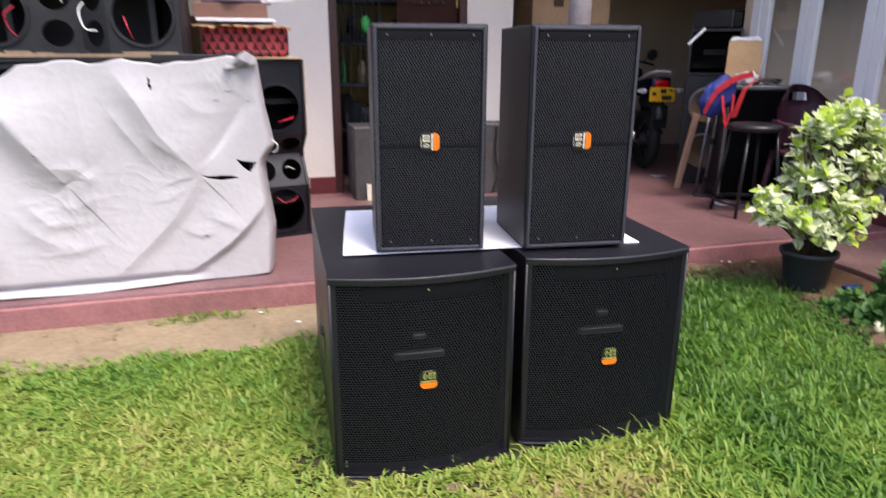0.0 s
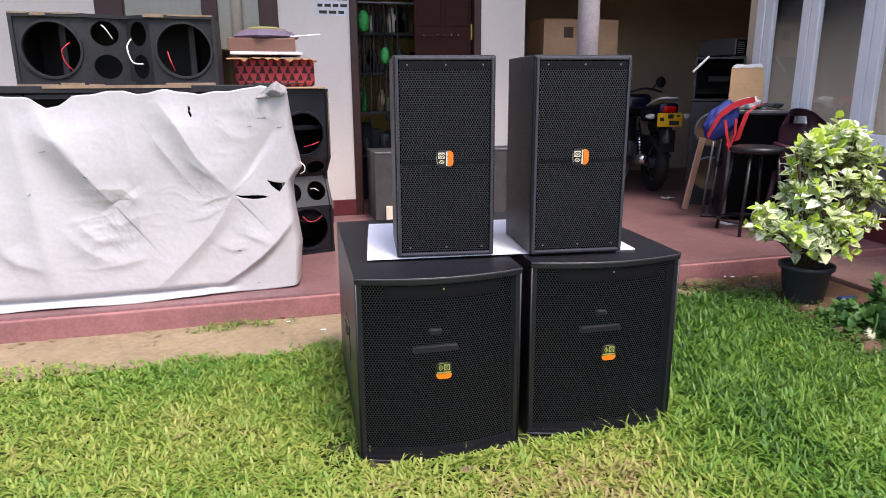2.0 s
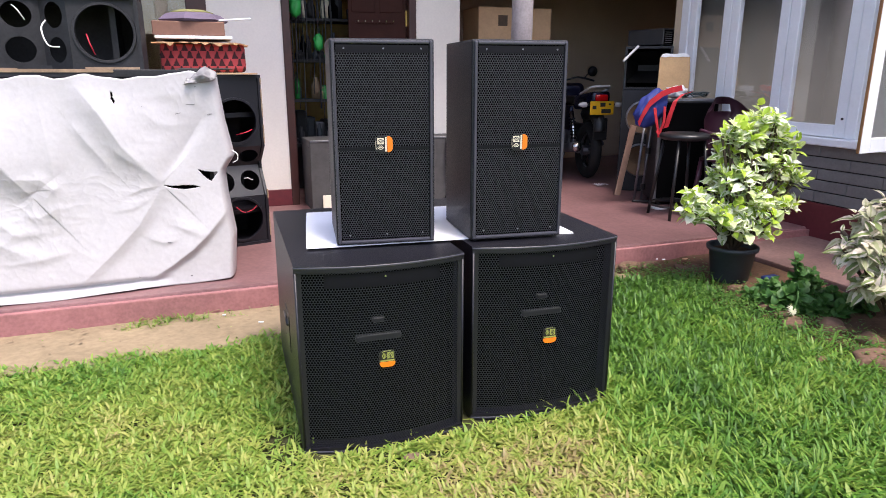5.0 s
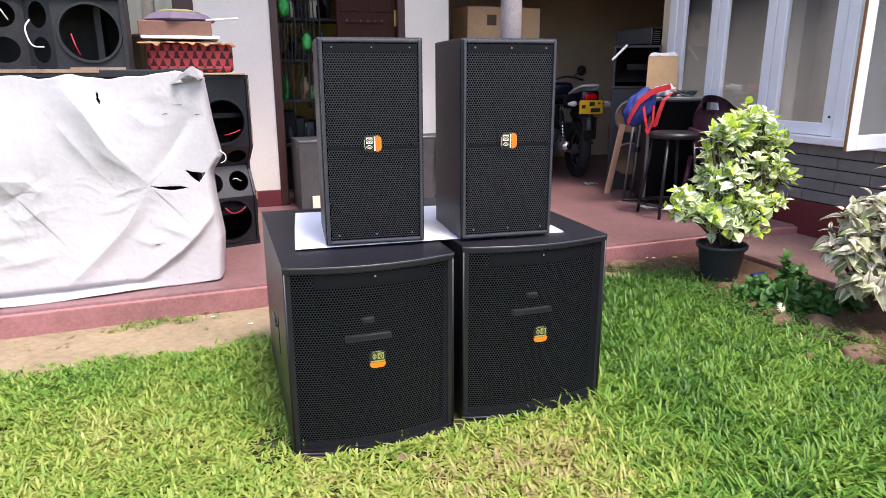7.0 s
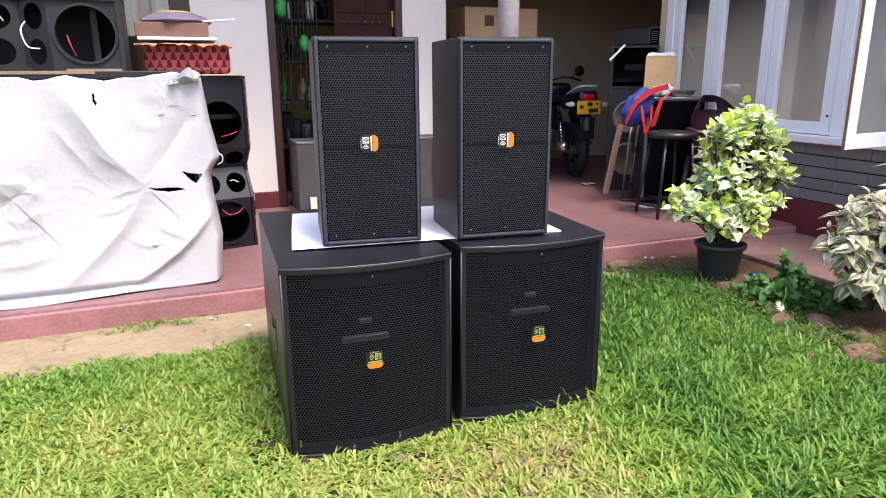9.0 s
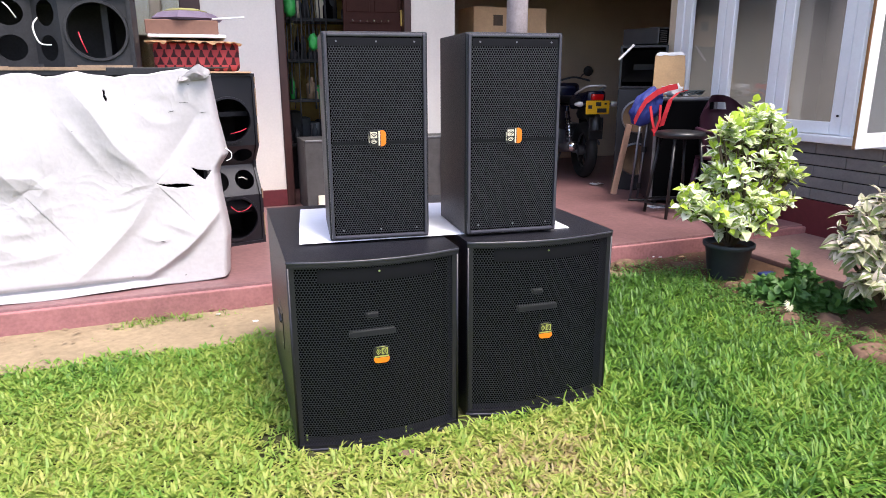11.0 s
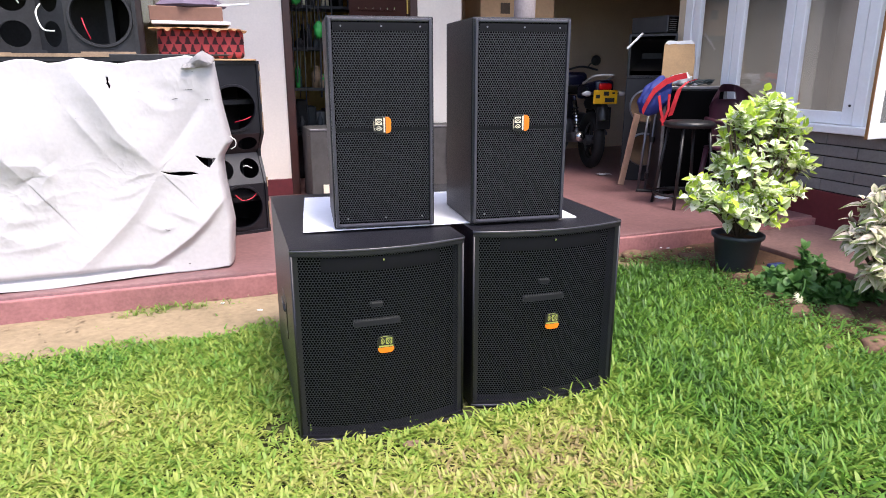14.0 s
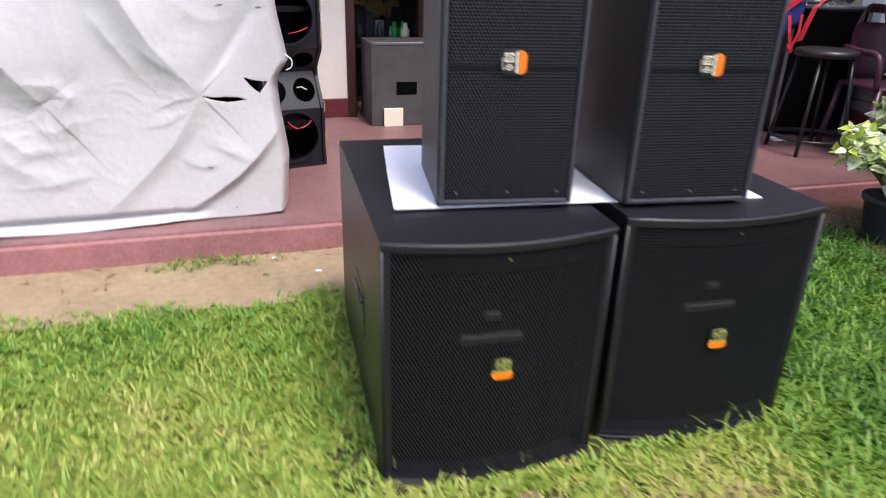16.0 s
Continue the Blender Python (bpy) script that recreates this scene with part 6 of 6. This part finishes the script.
def grass(name, count, x0, x1, y0, y1, length, width, label, seed, lean=(0.25, 1.2), where=None):
    g = np.random.default_rng(seed)
    tuft = max(1, count // 9)
    root = g.integers(0, tuft, count)
    off = g.normal(0, 0.16 * (length[0] + length[1]), (2, count))
    x = g.uniform(x0, x1, tuft)[root] + off[0]
    y = g.uniform(y0, y1, tuft)[root] + off[1]
    out = np.arctan2(off[1], off[0])
    keep = (y < lawn_edge(x) + g.normal(0, 0.03, count)) & (x < bed_edge(y) + g.normal(0, 0.05, count))
    if where is not None:
        keep = where(x, y, g)
    for bx0, bx1, f in ((0.01, 0.585, -0.072), (0.585, 1.155, -0.06)):
        keep &= ~((x > bx0 + 0.045 * y) & (x < bx1 + 0.04 * y) & (y > f + g.normal(0, 0.012, count)) & (y < 0.85) & (g.uniform(0, 1, count) < 0.97))
    x, y, out = x[keep], y[keep], out[keep]
    n = len(x)
    a = out + g.normal(0, 0.7, n)
    tilt = g.uniform(lean[0], lean[1], n)
    ln = g.uniform(*length, n)
    wd = g.uniform(*width, n)
    dx, dy = np.cos(a), np.sin(a)
    sx, sy = -dy, dx
    bend = g.uniform(0.2, 0.9, n)
    v = np.empty((n, 7, 3))
    for k, (s, w) in enumerate(((0.0, 0.6), (0.4, 1.0), (0.75, 0.75))):
        th = tilt + bend * s
        r = ln * s * np.sin(th)
        h = ln * s * np.cos(th) + 0.002
        h = np.maximum(h, 0.004 + 0.012 * s)
        for q, sign in ((0, -1), (1, 1)):
            v[:, 2 * k + q, 0] = x + dx * r + sign * sx * wd * 0.5 * w
            v[:, 2 * k + q, 1] = y + dy * r + sign * sy * wd * 0.5 * w
            v[:, 2 * k + q, 2] = h
    th = tilt + bend
    v[:, 6, 0] = x + dx * ln * np.sin(th)
    v[:, 6, 1] = y + dy * ln * np.sin(th)
    v[:, 6, 2] = np.maximum(ln * np.cos(th), 0.008)
    base = (np.arange(n) * 7)[:, None]
    tris = np.array([[0, 1, 3], [0, 3, 2], [2, 3, 5], [2, 5, 4], [4, 5, 6]])
    f = (base[:, :, None] + tris[None]).reshape(-1, 3).astype(np.int32)
    me = bpy.data.meshes.new(name)
    me.vertices.add(n * 7)
    me.vertices.foreach_set("co", v.ravel().astype(np.float32))
    me.loops.add(f.size)
    me.loops.foreach_set("vertex_index", f.ravel())
    me.polygons.add(len(f))
    me.polygons.foreach_set("loop_start", np.arange(0, f.size, 3, dtype=np.int32))
    me.update(calc_edges=True)
    me.materials.append(GRASS)
    return tagged(new(name, me), label, "grass", kind="stuff")


def bare(x, y):
    """Thin places in the turf, most of all by the corner of the bass box."""
    spots = np.exp(-(((x + 0.06) / 0.09) ** 2 + ((y - 0.08) / 0.17) ** 2)) + 0.9 * np.exp(-(((x - 0.3) / 0.14) ** 2 + ((y + 0.17) / 0.05) ** 2))
    return np.maximum(spots, 0.55 * np.clip(np.sin(x * 7.3 + 2 * np.sin(y * 5.1)) * np.sin(y * 8.7 + 1.5 * np.sin(x * 4.3)) - 0.35, 0, 1))


def on_lawn(x, y, g):
    n = len(x)
    return (y < lawn_edge(x) + g.normal(0, 0.03, n)) & (x < bed_edge(y) + g.normal(0, 0.05, n))


grass("lawn_grass", 200000, -2.3, 2.7, -0.75, 1.45, (0.022, 0.058), (0.005, 0.0105), "dense yellowish green broad-bladed lawn", 1, (0.25, 1.25), where=lambda x, y, g: on_lawn(x, y, g) & (g.uniform(0, 1, len(x)) > 0.9 * bare(x, y)))
# longer blades that also stand in for the shade left of the box
grass("lawn_grass_tuft", 15000, -1.3, 0.05, 0.2, 1.15, (0.03, 0.06), (0.006, 0.011), "longer green tufts standing in for shade beside the bass box", 8, (0.2, 1.1), where=lambda x, y, g: on_lawn(x, y, g) & (g.uniform(0, 1, len(x)) < np.exp(-(((x + 0.2) / 0.5) ** 2 + ((y - 0.75) / 0.35) ** 2))))
grass("lawn_grass_long", 60000, 0.6, 2.7, -0.8, 1.4, (0.04, 0.1), (0.005, 0.0105), "longer fresh green grass near the bed", 2, (0.15, 1.0), where=lambda x, y, g: on_lawn(x, y, g) & (g.uniform(0, 1, len(x)) < np.clip((x - 0.75) / 1.0, 0, 0.85)))
grass("lawn_grass_far", 160000, -5.0, 2.4, -4.5, 1.1, (0.04, 0.075), (0.011, 0.018), "dense lawn round the edges of the garden", 3, where=lambda x, y, g: (y < lawn_edge(x)) & (x < bed_edge(y)) & ((y < -0.7 + g.normal(0, 0.06, len(x))) | (x < -2.2 + g.normal(0, 0.06, len(x)))))
grass("weed_tuft", 3000, -0.85, 0.0, 1.36, 1.52, (0.03, 0.07), (0.003, 0.006), "small weeds along the step", 4, (0.1, 1.2), where=lambda x, y, g: (((x + 0.42) / 0.26) ** 2 + ((y - 1.45) / 0.09) ** 2 < g.uniform(0, 1.2, len(x)) ** 2) & (np.sin(x * 40 + 5 * np.sin(y * 30)) > -0.3))
grass("weed_scatter", 5000, -2.2, 1.3, 1.05, 1.52, (0.012, 0.04), (0.003, 0.006), "scattered small weeds on the bare strip", 7, (0.3, 1.3), where=lambda x, y, g: g.uniform(0, 1, len(x)) < 0.9 * np.clip(np.sin(x * 11 + 3 * np.sin(y * 9)) * np.sin(y * 17 + x * 3) - 0.45, 0, 1) + 0.6 * (y > 1.48))
grass("bed_grass", 30000, 2.2, 3.1, -0.8, 1.45, (0.02, 0.06), (0.004, 0.008), "creeping grass in the garden bed", 6, where=lambda x, y, g: g.uniform(0, 1, len(x)) < (0.85 - 0.85 * (x - 2.3) + 0.3 * np.sin(x * 13) * np.sin(y * 11)) * np.where(y > 1.12, 0.25, 1.0))
rng = random.Random(71)
creep = []
for k in range(5200):
    x, y = rng.gauss(2.41, 0.15), rng.uniform(-0.8, 1.34)
    if x > 3.08 or noise.noise((x * 5, y * 5, 8.0)) < -0.12:
        continue
    a = rng.random() * 6.28
    z = 0.02 + 0.03 * max(0, x - 2.45) + rng.uniform(0.005, 0.05)
    creep.append((Vector((x, y, z)), Vector((math.cos(a), math.sin(a), rng.uniform(-0.1, 0.6))).normalized(), Vector((0, 0, 1)), rng.uniform(0.011, 0.026), rng.uniform(0.006, 0.013), 0.3))
ob = new("creeping_weed", leaf_mesh("creeping_weed", creep))
ob.data.materials.append(leaf_material("fresh creeping leaf", (0.06, 0.16, 0.03), (0.1, 0.22, 0.045), 0.3, 0.3, 0.5, (0.16, 0.26, 0.05)))
tagged(ob, "small green creeping weeds between lawn and bed", "weeds", kind="stuff")

# dry bits lying on the bare strip
rng = random.Random(33)
bits = []
for k in range(130):
    x, y = rng.uniform(-2.2, 1.3), rng.choice((rng.uniform(1.08, 1.5), rng.uniform(1.4, 1.5)))
    a = rng.random() * 6.28
    bits.append((Vector((x, y, 0.022 + 0.006 * rng.random())), Vector((math.cos(a), math.sin(a), 0.1)).normalized(), Vector((0, 0, 1)), rng.uniform(0.012, 0.045), rng.uniform(0.004, 0.016), 0.1))
ob = new("dry_leaves", leaf_mesh("dry_leaves", bits))
ob.data.materials.append(mat("dry brown leaf", (0.25, 0.175, 0.1), 0.8, 0, 15, 0.5))
tagged(ob, "dry brown leaf bits on the sandy strip", "leaf litter", kind="stuff")

# ---------------------------------------------------------------- bricks below the windows
bl, bh = 0.50, 0.077
bm = box(0, 0.02, 0.0015, bl - 0.0015, 0.003, bh, 0.003)
first = part("brick", bm, BRICK, wing)
first.matrix_basis = pose(X - 0.012, -1.0, 0.329)
for row in range(5):
    for col in range(9):
        if row == 0 and col == 0:
            continue
        ob = new("brick", first.data)
        ob.parent = wing
        y = -1.0 + col * bl - (0.25 if row % 2 else 0)
        ob.matrix_basis = pose(X - 0.012 + random.uniform(-0.0015, 0.0015), min(y, 2.64), 0.329 + row * 0.082)
